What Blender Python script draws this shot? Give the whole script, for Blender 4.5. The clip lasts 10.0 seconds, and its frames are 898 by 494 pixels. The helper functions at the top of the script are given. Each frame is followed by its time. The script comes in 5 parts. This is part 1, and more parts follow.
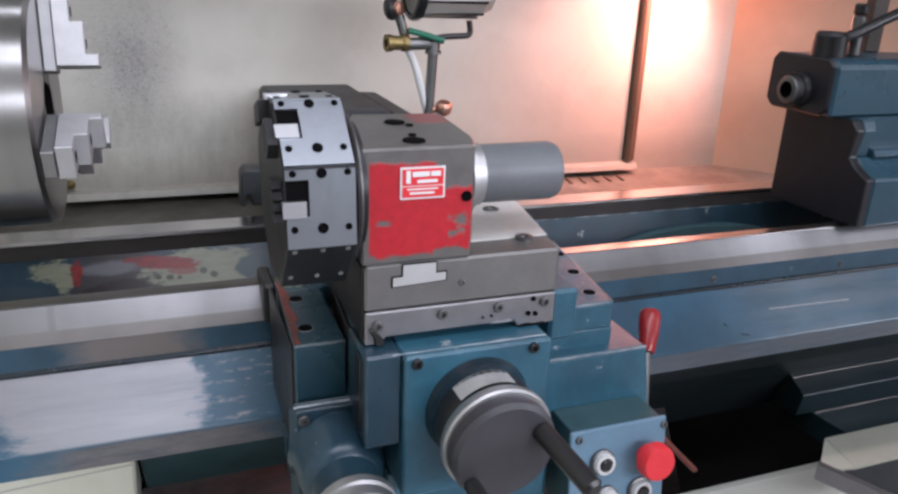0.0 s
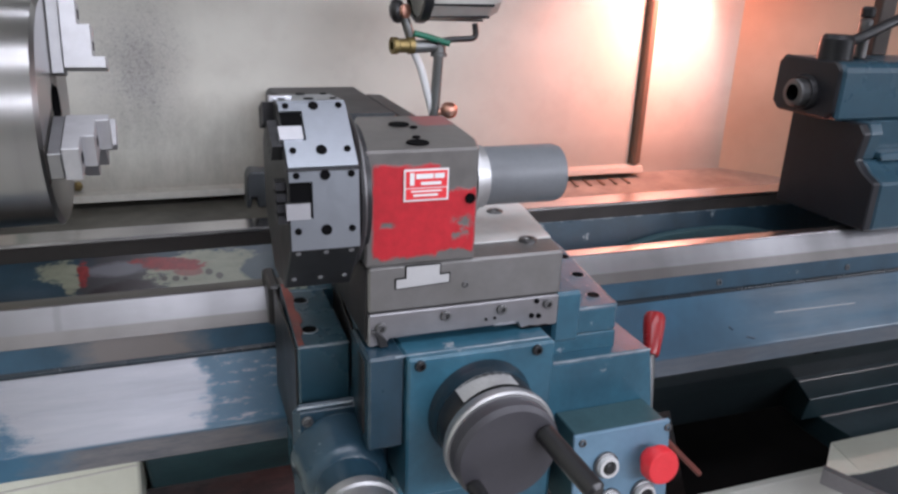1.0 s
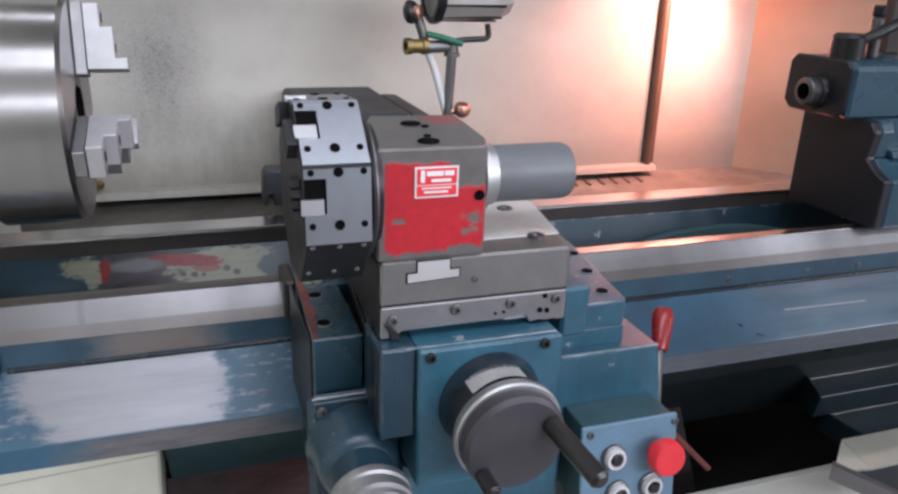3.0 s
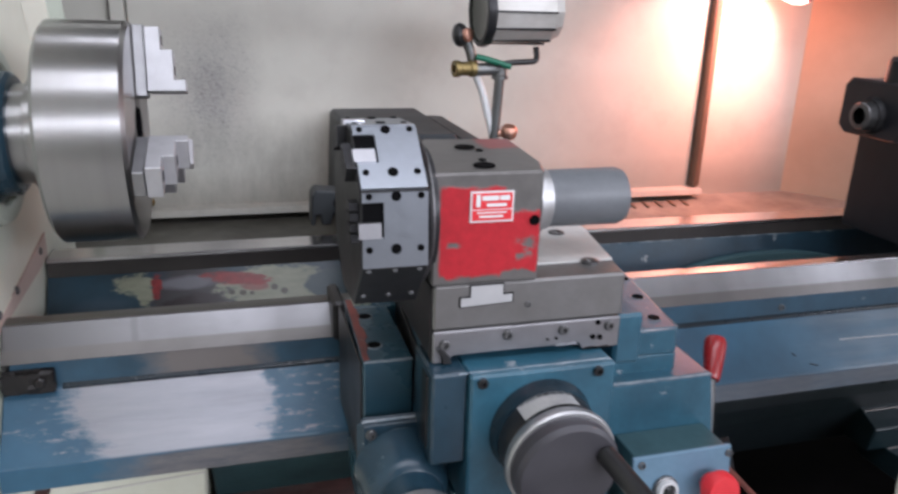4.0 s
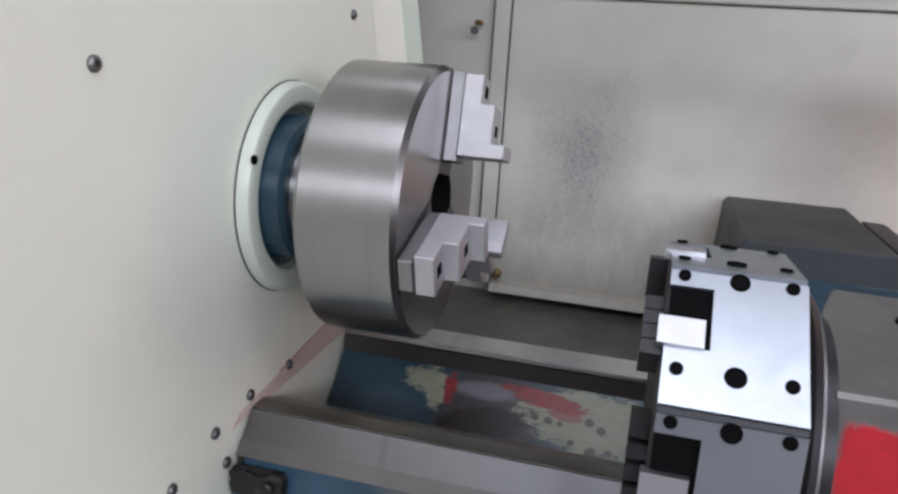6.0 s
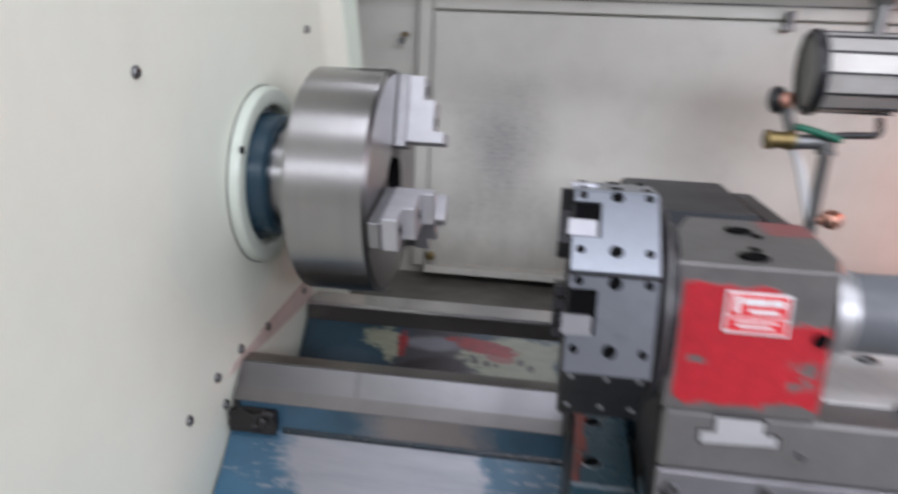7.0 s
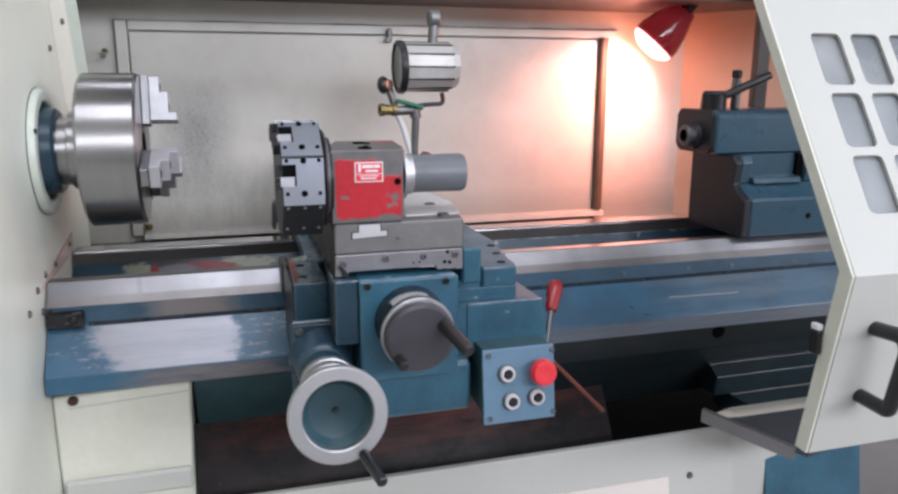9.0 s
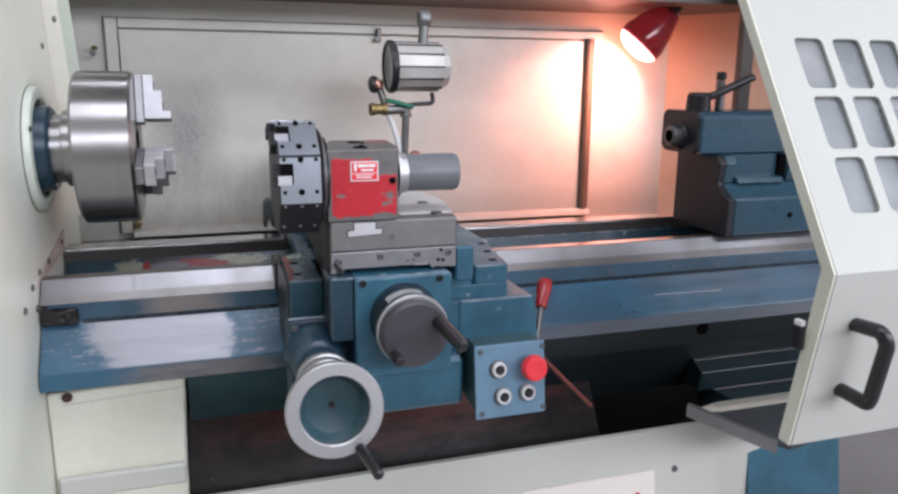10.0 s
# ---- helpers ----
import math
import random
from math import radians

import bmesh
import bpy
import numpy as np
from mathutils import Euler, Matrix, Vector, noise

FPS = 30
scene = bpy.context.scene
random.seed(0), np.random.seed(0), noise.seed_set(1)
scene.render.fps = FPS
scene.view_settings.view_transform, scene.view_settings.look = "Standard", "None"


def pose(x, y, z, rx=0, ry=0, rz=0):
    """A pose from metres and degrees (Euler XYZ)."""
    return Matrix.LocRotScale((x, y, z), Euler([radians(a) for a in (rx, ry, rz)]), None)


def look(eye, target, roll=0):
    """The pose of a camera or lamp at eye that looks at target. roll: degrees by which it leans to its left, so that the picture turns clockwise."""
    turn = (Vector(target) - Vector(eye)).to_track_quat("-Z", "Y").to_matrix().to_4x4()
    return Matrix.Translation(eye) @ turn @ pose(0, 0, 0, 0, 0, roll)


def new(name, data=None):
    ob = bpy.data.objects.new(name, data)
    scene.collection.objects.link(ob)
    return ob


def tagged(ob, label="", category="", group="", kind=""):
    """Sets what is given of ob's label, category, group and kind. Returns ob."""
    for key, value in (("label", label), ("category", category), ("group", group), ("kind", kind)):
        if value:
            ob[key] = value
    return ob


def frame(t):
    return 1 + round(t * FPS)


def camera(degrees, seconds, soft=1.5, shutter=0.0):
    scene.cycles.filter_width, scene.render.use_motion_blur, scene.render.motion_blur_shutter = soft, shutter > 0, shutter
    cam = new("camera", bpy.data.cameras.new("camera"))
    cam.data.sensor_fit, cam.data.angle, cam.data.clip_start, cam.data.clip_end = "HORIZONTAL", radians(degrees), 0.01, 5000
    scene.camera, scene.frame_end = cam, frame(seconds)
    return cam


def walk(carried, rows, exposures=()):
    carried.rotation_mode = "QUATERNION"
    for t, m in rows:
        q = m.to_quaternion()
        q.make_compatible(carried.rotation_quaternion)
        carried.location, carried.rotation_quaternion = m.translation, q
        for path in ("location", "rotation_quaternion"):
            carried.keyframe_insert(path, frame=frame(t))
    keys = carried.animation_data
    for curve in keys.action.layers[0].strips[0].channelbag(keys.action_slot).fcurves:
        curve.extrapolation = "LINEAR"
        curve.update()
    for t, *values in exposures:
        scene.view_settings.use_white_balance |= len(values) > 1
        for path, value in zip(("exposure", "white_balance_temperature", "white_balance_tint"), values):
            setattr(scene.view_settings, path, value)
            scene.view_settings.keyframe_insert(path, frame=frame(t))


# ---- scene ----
cam = camera(61.3, 10.0, soft=2.6, shutter=0.4)
PATH = [
    (0, (0.258, -0.786, 0.371), (0.931, 0.969, -0.313), 2.3),
    (0.5, (0.257, -0.789, 0.372), (0.92, 0.971, -0.309), 2.2),
    (1, (0.26, -0.788, 0.371), (0.917, 0.975, -0.307), 2.3),
    (1.5, (0.261, -0.789, 0.372), (0.915, 0.974, -0.308), 2.3),
    (2, (0.26, -0.793, 0.374), (0.896, 0.975, -0.312), 2.3),
    (3.5, (0.257, -0.809, 0.374), (0.861, 0.976, -0.296), 1.8),
    (4, (0.245, -0.798, 0.377), (0.777, 1.022, -0.26), 1.9),
    (4.5, (0.245, -0.709, 0.372), (0.554, 1.185, -0.194), 1.7),
    (5, (0.293, -0.597, 0.368), (0.214, 1.322, -0.19), 6.0),
    (5.5, (0.312, -0.539, 0.362), (-0.078, 1.348, -0.176), 4.4),
    (5.7, (0.315, -0.526, 0.36), (-0.179, 1.338, -0.169), 3.6),
    (6.8, (0.327, -0.603, 0.357), (-0.15, 1.272, -0.151), 3.0),
    (7, (0.323, -0.689, 0.355), (0.04, 1.229, -0.136), 2.4),
    (7.5, (0.318, -0.884, 0.339), (0.505, 1.053, -0.121), 1.3),
    (8, (0.323, -1.027, 0.336), (0.659, 0.894, -0.109), 1.8),
    (8.5, (0.318, -1.155, 0.336), (0.77, 0.743, -0.106), 2.1),
    (9, (0.264, -1.195, 0.336), (0.822, 0.673, -0.105), 0.2),
    (9.5, (0.239, -1.212, 0.341), (0.846, 0.644, -0.093), 0.9),
    (10, (0.244, -1.208, 0.34), (0.847, 0.646, -0.106), 0.6),
]
walk(cam, [(t, look(eye, target, roll)) for t, eye, target, roll in PATH], [(0.0, -0.06), (4.4, -0.06), (5.0, -0.16), (5.6, -0.23), (6.9, -0.11), (7.6, -0.05), (10.0, -0.03)])

# ---- light and world ----
world = bpy.data.worlds.new("shop_air")
world.use_nodes = True
wbg = world.node_tree.nodes["Background"]
wbg.inputs[0].default_value = (0.80, 0.88, 1.0, 1)
wbg.inputs[1].default_value = 0.35
scene.world = world


def area_lamp(name, eye, target, sx, sy, watts, color):
    d = bpy.data.lights.new(name, "AREA")
    d.shape, d.size, d.size_y, d.energy, d.color = "RECTANGLE", sx, sy, watts, color
    o = new(name, d)
    o.matrix_world = look(eye, target)
    return o


COOL = (0.885, 0.90, 1.03)
area_lamp("shop_tube_light", (0.3, -1.45, 2.5), (0.3, -1.25, 0), 3.8, 0.45, 40, COOL)
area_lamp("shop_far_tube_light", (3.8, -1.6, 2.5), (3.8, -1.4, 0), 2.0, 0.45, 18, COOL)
area_lamp("shop_near_tube_light", (-0.1, -0.90, 2.5), (-0.1, -0.70, 0), 3.0, 0.22, 22, COOL)
area_lamp("shop_rear_tube_light", (-0.1, 1.03, 2.5), (-0.1, 0.90, 0), 3.0, 0.10, 14, COOL)
area_lamp("shop_window_light", (1.5, -4.4, 1.65), (0.7, 0, 0.1), 4.4, 0.9, 200, COOL)
area_lamp("shop_side_window_light", (4.9, -2.3, 1.2), (0.0, -0.1, 0.2), 3.2, 1.5, 150, COOL)

heat = bpy.data.lights.new("heat_lamp_beam", "SPOT")
heat.energy, heat.color, heat.spot_size, heat.spot_blend, heat.shadow_soft_size = 8.0, (1.0, 0.47, 0.47), radians(112), 0.36, 0.02
heat_ob = new("heat_lamp_beam", heat)
heat_ob.matrix_world = look((1.306, 0.530, 0.385), (1.262, 0.66, 0.300))
ruby = bpy.data.lights.new("ruby_glass_glow", "SPOT")
ruby.energy, ruby.color, ruby.shadow_soft_size, ruby.spot_size, ruby.spot_blend = 7.0, (1.0, 0.24, 0.09), 0.045, radians(140), 1.0
new("ruby_glass_glow", ruby).matrix_world = look((1.300, 0.50, 0.370), (1.08, 0.68, 0.02))
rim = bpy.data.lights.new("ruby_rim_glow", "POINT")
rim.energy, rim.color, rim.shadow_soft_size = 2.2, (1.0, 0.26, 0.15), 0.045
new("ruby_rim_glow", rim).location = (1.300, 0.575, 0.345)


# ---- materials ----
def math_node(nt, op, a, b=0.0, clamp=False):
    n = nt.nodes.new("ShaderNodeMath")
    n.operation, n.use_clamp = op, clamp
    for i, v in enumerate((a, b)):
        if isinstance(v, (int, float)):
            n.inputs[i].default_value = v
        else:
            nt.links.new(v, n.inputs[i])
    return n.outputs[0]


def noise_tex(nt, scale, detail=4.0, rough=0.6, stretch=(1, 1, 1), coord="Object", offset=(0, 0, 0)):
    tc = nt.nodes.new("ShaderNodeTexCoord")
    mp = nt.nodes.new("ShaderNodeMapping")
    mp.inputs["Scale"].default_value = stretch
    mp.inputs["Location"].default_value = offset
    nt.links.new(tc.outputs[coord], mp.inputs[0])
    n = nt.nodes.new("ShaderNodeTexNoise")
    n.inputs["Scale"].default_value, n.inputs["Detail"].default_value, n.inputs["Roughness"].default_value = scale, detail, rough
    nt.links.new(mp.outputs[0], n.inputs["Vector"])
    return n.outputs["Fac"]


def ramp(nt, fac, lo, hi):
    n = nt.nodes.new("ShaderNodeMapRange")
    n.inputs["From Min"].default_value, n.inputs["From Max"].default_value = lo, hi
    n.clamp = True
    nt.links.new(fac, n.inputs["Value"])
    return n.outputs["Result"]


def mix_col(nt, fac, a, b):
    n = nt.nodes.new("ShaderNodeMix")
    n.data_type = "RGBA"
    for i, v in ((0, fac), (6, a), (7, b)):
        if isinstance(v, tuple):
            n.inputs[i].default_value = (*v, 1) if len(v) == 3 else v
        elif isinstance(v, (int, float)):
            n.inputs[i].default_value = v
        else:
            nt.links.new(v, n.inputs[i])
    return n.outputs[2]


def span(nt, axis, lo, hi, soft, wob=None, amount=0.0):
    """One inside lo..hi along an object axis, with soft and ragged edges."""
    tc = nt.nodes.new("ShaderNodeTexCoord")
    sp = nt.nodes.new("ShaderNodeSeparateXYZ")
    nt.links.new(tc.outputs["Object"], sp.inputs[0])
    v = sp.outputs[axis]
    if wob is not None:
        v = math_node(nt, "ADD", v, math_node(nt, "MULTIPLY", math_node(nt, "SUBTRACT", wob, 0.5), amount))
    a = ramp(nt, v, lo - soft, lo + soft)
    b = ramp(nt, v, hi + soft, hi - soft)
    return math_node(nt, "MULTIPLY", a, b)


def blob(nt, cx, cz, rx, rz, wob=None, amount=0.5, soft=0.12, shear=0.0):
    """One inside a ragged ellipse about (cx, cz) in the object's x and z."""
    tc = nt.nodes.new("ShaderNodeTexCoord")
    sp = nt.nodes.new("ShaderNodeSeparateXYZ")
    nt.links.new(tc.outputs["Object"], sp.inputs[0])
    x, z = sp.outputs[0], sp.outputs[2]
    if shear:
        z = math_node(nt, "ADD", z, math_node(nt, "MULTIPLY", math_node(nt, "SUBTRACT", x, cx), shear))
    u = math_node(nt, "MULTIPLY", math_node(nt, "SUBTRACT", x, cx), 1.0 / rx)
    v = math_node(nt, "MULTIPLY", math_node(nt, "SUBTRACT", z, cz), 1.0 / rz)
    d = math_node(nt, "ADD", math_node(nt, "MULTIPLY", u, u), math_node(nt, "MULTIPLY", v, v))
    if wob is not None:
        d = math_node(nt, "ADD", d, math_node(nt, "MULTIPLY", math_node(nt, "SUBTRACT", wob, 0.5), amount * 4))
    return ramp(nt, d, 1.0 + soft, 1.0 - soft)


def base_mat(name, rough=0.5, metal=0.0):
    m = bpy.data.materials.new(name)
    m.use_nodes = True
    nt = m.node_tree
    b = nt.nodes["Principled BSDF"]
    b.inputs["Roughness"].default_value, b.inputs["Metallic"].default_value = rough, metal
    return m, nt, b


def bump(nt, b, fac, strength=0.2, dist=0.001):
    n = nt.nodes.new("ShaderNodeBump")
    n.inputs["Strength"].default_value, n.inputs["Distance"].default_value = strength, dist
    nt.links.new(fac, n.inputs["Height"])
    nt.links.new(n.outputs[0], b.inputs["Normal"])


def edge_mask(nt, radius=0.0016):
    """One along the outer edges of a part, where paint rubs through."""
    bv = nt.nodes.new("ShaderNodeBevel")
    bv.samples, bv.inputs["Radius"].default_value = 4, radius
    geo = nt.nodes.new("ShaderNodeNewGeometry")
    dot = nt.nodes.new("ShaderNodeVectorMath")
    dot.operation = "DOT_PRODUCT"
    nt.links.new(bv.outputs[0], dot.inputs[0])
    nt.links.new(geo.outputs["Normal"], dot.inputs[1])
    return ramp(nt, dot.outputs["Value"], 0.96, 0.85)


def painted(name, color, dark=None, rough=0.4, grain=30.0, dirt=0.5, metal=0.0, chips=None, chip_at=0.72, relief=0.15, edge=None):
    """Paint with fine mottling, larger grime and, if asked, chips to another colour."""
    m, nt, b = base_mat(name, rough, metal)
    dark = dark or tuple(c * 0.55 for c in color)
    fine = noise_tex(nt, grain * 6, 3)
    big = noise_tex(nt, grain * 0.4, 5)
    col = mix_col(nt, math_node(nt, "MULTIPLY", ramp(nt, big, 0.42, 0.72), dirt), color, dark)
    col = mix_col(nt, math_node(nt, "MULTIPLY", ramp(nt, fine, 0.35, 0.75), 0.25), col, dark)
    run = noise_tex(nt, grain * 0.9, 6, 0.7, (1, 1, 0.22), offset=(6, 2, 5))
    col = mix_col(nt, math_node(nt, "MULTIPLY", ramp(nt, run, 0.55, 0.75), dirt * 0.6), col, dark)
    if chips:
        c = noise_tex(nt, grain * 1.7, 7, 0.72, offset=(3, 1, 2))
        col = mix_col(nt, ramp(nt, c, chip_at, chip_at + 0.03), col, chips)
    if edge:
        worn = math_node(nt, "MULTIPLY", edge_mask(nt), ramp(nt, noise_tex(nt, 55, 5, 0.7, offset=(7, 3, 1)), 0.48, 0.62))
        worn = math_node(nt, "MULTIPLY", worn, 0.75)
        col = mix_col(nt, worn, col, edge)
    nt.links.new(col, b.inputs["Base Color"])
    r = math_node(nt, "ADD", math_node(nt, "MULTIPLY", big, 0.25), rough - 0.12)
    nt.links.new(r, b.inputs["Roughness"])
    cast = noise_tex(nt, grain * 1.6, 3, 0.5, offset=(2, 9, 4))
    bump(nt, b, math_node(nt, "ADD", math_node(nt, "MULTIPLY", fine, 0.35), cast), relief, 0.0012)
    return m


def steel(name, color=(0.55, 0.55, 0.55), rough=0.3, stretch=(1, 1, 1), grain=60.0, stain=None, amount=0.35, metal=1.0, relief=0.08):
    """Machined steel: drawn grain along one axis and dull oil stains."""
    m, nt, b = base_mat(name, rough, metal)
    fine = noise_tex(nt, grain, 5, 0.7, stretch)
    big = noise_tex(nt, 14, 5, 0.6)
    dark = stain or tuple(c * 0.6 for c in color)
    col = mix_col(nt, math_node(nt, "MULTIPLY", ramp(nt, big, 0.4, 0.75), amount), color, dark)
    col = mix_col(nt, math_node(nt, "MULTIPLY", ramp(nt, fine, 0.3, 0.8), 0.3), col, tuple(c * 0.7 for c in color))
    nt.links.new(col, b.inputs["Base Color"])
    r = math_node(nt, "ADD", math_node(nt, "MULTIPLY", fine, 0.2), rough - 0.08)
    r = math_node(nt, "ADD", r, math_node(nt, "MULTIPLY", big, 0.1))
    nt.links.new(r, b.inputs["Roughness"])
    if relief:
        bump(nt, b, fine, relief, 0.0004)
    return m


BLUE = (0.034, 0.122, 0.176)
CREAM = (0.49, 0.495, 0.45)
M_BLUE = painted("blue_machine_paint", BLUE, (0.012, 0.042, 0.066), 0.34, 22, 0.7, chips=(0.30, 0.33, 0.35), chip_at=0.645, edge=(0.36, 0.40, 0.42))
M_BLUE_CLEAN = painted("blue_machine_paint_sound", BLUE, (0.011, 0.040, 0.062), 0.32, 18, 0.7, chips=(0.22, 0.25, 0.27), chip_at=0.67, edge=(0.30, 0.34, 0.36))
M_BLUE_DEEP = painted("deep_blue_paint", (0.018, 0.048, 0.072), (0.009, 0.021, 0.032), 0.30, 22, 0.9, chips=(0.24, 0.27, 0.28), chip_at=0.65, edge=(0.32, 0.35, 0.36))
# Near-black blue for an oily housing and for painted shadow.
M_OIL_SHADE_BLUE = painted("oil_and_shade_blue_paint", (0.012, 0.024, 0.034), (0.006, 0.009, 0.012), 0.26, 22, 0.9)
M_BLUE_TAIL = painted("dull_blue_tailstock_paint", (0.030, 0.074, 0.104), (0.016, 0.040, 0.058), 0.30, 12, 0.7, chips=(0.22, 0.25, 0.27), chip_at=0.69, edge=(0.26, 0.30, 0.33))
M_BLUE_WING = painted("worn_blue_wing_paint", (0.027, 0.076, 0.106), (0.012, 0.034, 0.050), 0.28, 24, 0.8, chips=(0.24, 0.27, 0.28), chip_at=0.65, edge=(0.34, 0.37, 0.38))
M_BLUE_GREEN = painted("blue_green_machine_paint", (0.026, 0.068, 0.082), (0.014, 0.036, 0.044), 0.34, 26, 0.7, chips=(0.22, 0.25, 0.27), chip_at=0.74, edge=(0.28, 0.32, 0.34))
M_TEAL = painted("dark_teal_paint", (0.040, 0.092, 0.104), (0.018, 0.040, 0.046), 0.5, 24, 0.6)
M_CREAM = painted("cream_enamel", CREAM, (0.46, 0.47, 0.41), 0.38, 5, 0.35, relief=0.05)
M_CREAM_YELLOW = painted("aged_cream_enamel", (0.70, 0.705, 0.60), (0.54, 0.54, 0.43), 0.42, 14, 0.6)
M_WALL = painted("smoked_cream_sheet", (0.60, 0.575, 0.54), (0.46, 0.44, 0.41), 0.45, 3.5, 0.5, relief=0.05)
def way_steel(name, bright, dull, rough, keep, joint=False):
    """Ground way: bright steel under a drifting oil film, with faint drawn grain and cross joints."""
    m, nt, b = base_mat(name, rough, 1.0)
    film = noise_tex(nt, 5, 4, 0.55, (1, 0.3, 0.3))
    grain = noise_tex(nt, 150, 3, 0.5, (0.03, 1, 1))
    fog = noise_tex(nt, 26, 4, 0.6, (0.5, 1, 1), offset=(2, 5, 1))
    col = mix_col(nt, math_node(nt, "MULTIPLY", ramp(nt, film, 0.40, 0.66), keep), bright, dull)
    col = mix_col(nt, math_node(nt, "MULTIPLY", grain, 0.14), col, dull)
    col = mix_col(nt, math_node(nt, "MULTIPLY", ramp(nt, fog, 0.5, 0.75), 0.3), col, dull)
    if joint:
        gap = math_node(nt, "MULTIPLY", span(nt, 0, 0.124, 0.137, 0.0045, fog, 0.006), 0.75)
        gap = math_node(nt, "MAXIMUM", gap, math_node(nt, "MULTIPLY", span(nt, 0, -0.5, 0.16, 0.13, film, 0.10), 0.8))
        col = mix_col(nt, gap, col, dull)
    nt.links.new(col, b.inputs["Base Color"])
    nt.links.new(math_node(nt, "ADD", math_node(nt, "MULTIPLY", fog, 0.16), rough - 0.06), b.inputs["Roughness"])
    return m


M_RAIL = way_steel("ground_bed_steel", (0.34, 0.34, 0.35), (0.15, 0.148, 0.15), 0.31, 0.8, True)
M_WAY_FOOT = way_steel("dull_way_foot_steel", (0.21, 0.20, 0.195), (0.12, 0.115, 0.108), 0.34, 0.8)
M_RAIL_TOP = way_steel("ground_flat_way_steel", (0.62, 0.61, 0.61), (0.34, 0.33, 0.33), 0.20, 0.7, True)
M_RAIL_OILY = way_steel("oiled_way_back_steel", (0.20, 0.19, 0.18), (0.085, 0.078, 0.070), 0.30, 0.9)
M_RAIL_DULL = steel("dull_bed_steel", (0.15, 0.14, 0.135), 0.34, (0.04, 1, 1), 90, amount=0.6, relief=0.0)
M_CAST = steel("grey_ground_casting", (0.245, 0.24, 0.235), 0.40, (1, 1, 1), 140, (0.15, 0.14, 0.125), 0.6, 0.75)


def chuck_steel():
    """Turned steel with fine rings round the axis."""
    m, nt, b = base_mat("turned_chuck_steel", 0.25, 1.0)
    ring = noise_tex(nt, 45, 5, 0.6, (1, 0.01, 0.01))
    fog = noise_tex(nt, 9, 4, 0.6)
    col = mix_col(nt, math_node(nt, "MULTIPLY", ramp(nt, ring, 0.35, 0.7), 0.35), (0.39, 0.385, 0.385), (0.30, 0.295, 0.295))
    col = mix_col(nt, math_node(nt, "MULTIPLY", ramp(nt, fog, 0.45, 0.7), 0.3), col, (0.27, 0.26, 0.25))
    nt.links.new(col, b.inputs["Base Color"])
    nt.links.new(math_node(nt, "ADD", math_node(nt, "MULTIPLY", ring, 0.12), 0.25), b.inputs["Roughness"])
    tan = nt.nodes.new("ShaderNodeTangent")
    tan.direction_type, tan.axis = "RADIAL", "X"
    nt.links.new(tan.outputs[0], b.inputs["Tangent"])
    b.inputs["Anisotropic"].default_value, b.inputs["Anisotropic Rotation"].default_value = 0.7, 0.25
    return m


M_CHUCK = chuck_steel()
M_JAW = steel("bright_jaw_steel", (0.55, 0.55, 0.57), 0.34, (1, 1, 1), 90, amount=0.2)
M_JAW_BRIGHT = steel("ground_jaw_steel", (0.56, 0.56, 0.575), 0.40, (1, 1, 1), 90, (0.30, 0.295, 0.29), 0.6, metal=0.6)
M_JAW_DULL = steel("oily_jaw_steel", (0.36, 0.36, 0.365), 0.38, (1, 1, 1), 70, amount=0.45)
M_TURRET = steel("turret_facet_steel", (0.40, 0.43, 0.47), 0.26, (1, 1, 1), 120, amount=0.3, metal=0.95)
M_BLACK_OX = painted("black_oxide_steel", (0.022, 0.022, 0.024), (0.010, 0.010, 0.010), 0.4, 40, 0.5, metal=0.3)
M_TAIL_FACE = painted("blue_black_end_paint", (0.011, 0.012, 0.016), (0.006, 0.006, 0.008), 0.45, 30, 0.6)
M_BLACK = painted("black_plastic", (0.016, 0.016, 0.017), (0.010, 0.010, 0.010), 0.35, 40, 0.3)
M_HOLE = painted("bolt_hole_black", (0.004, 0.004, 0.0045), (0.002, 0.002, 0.002), 0.8, 40, 0.3)
M_HOLE.node_tree.nodes["Principled BSDF"].inputs["Specular IOR Level"].default_value = 0.05
M_BOLT = steel("socket_bolt_steel", (0.20, 0.20, 0.20), 0.4, (1, 1, 1), 200, amount=0.6)
M_GREY_MOTOR = painted("grey_motor_enamel", (0.14, 0.15, 0.16), (0.09, 0.095, 0.10), 0.45, 60, 0.4)
M_SILVER = steel("cast_aluminium", (0.52, 0.52, 0.52), 0.42, (1, 1, 1), 120, amount=0.25)
M_DIAL = painted("charcoal_dial_plastic", (0.052, 0.050, 0.057), (0.034, 0.033, 0.038), 0.42, 30, 0.5)
M_RED = painted("red_knob_plastic", (0.30, 0.018, 0.02), (0.16, 0.01, 0.01), 0.25, 50, 0.3)
M_STOP = painted("red_stop_button", (0.75, 0.035, 0.045), (0.5, 0.02, 0.03), 0.4, 50, 0.15)
M_BRASS = steel("old_brass", (0.33, 0.25, 0.11), 0.42, (1, 1, 1), 90, (0.09, 0.07, 0.04), 0.8)
M_COPPER = steel("copper_pipe", (0.74, 0.40, 0.30), 0.35, (1, 1, 1), 90, amount=0.4)
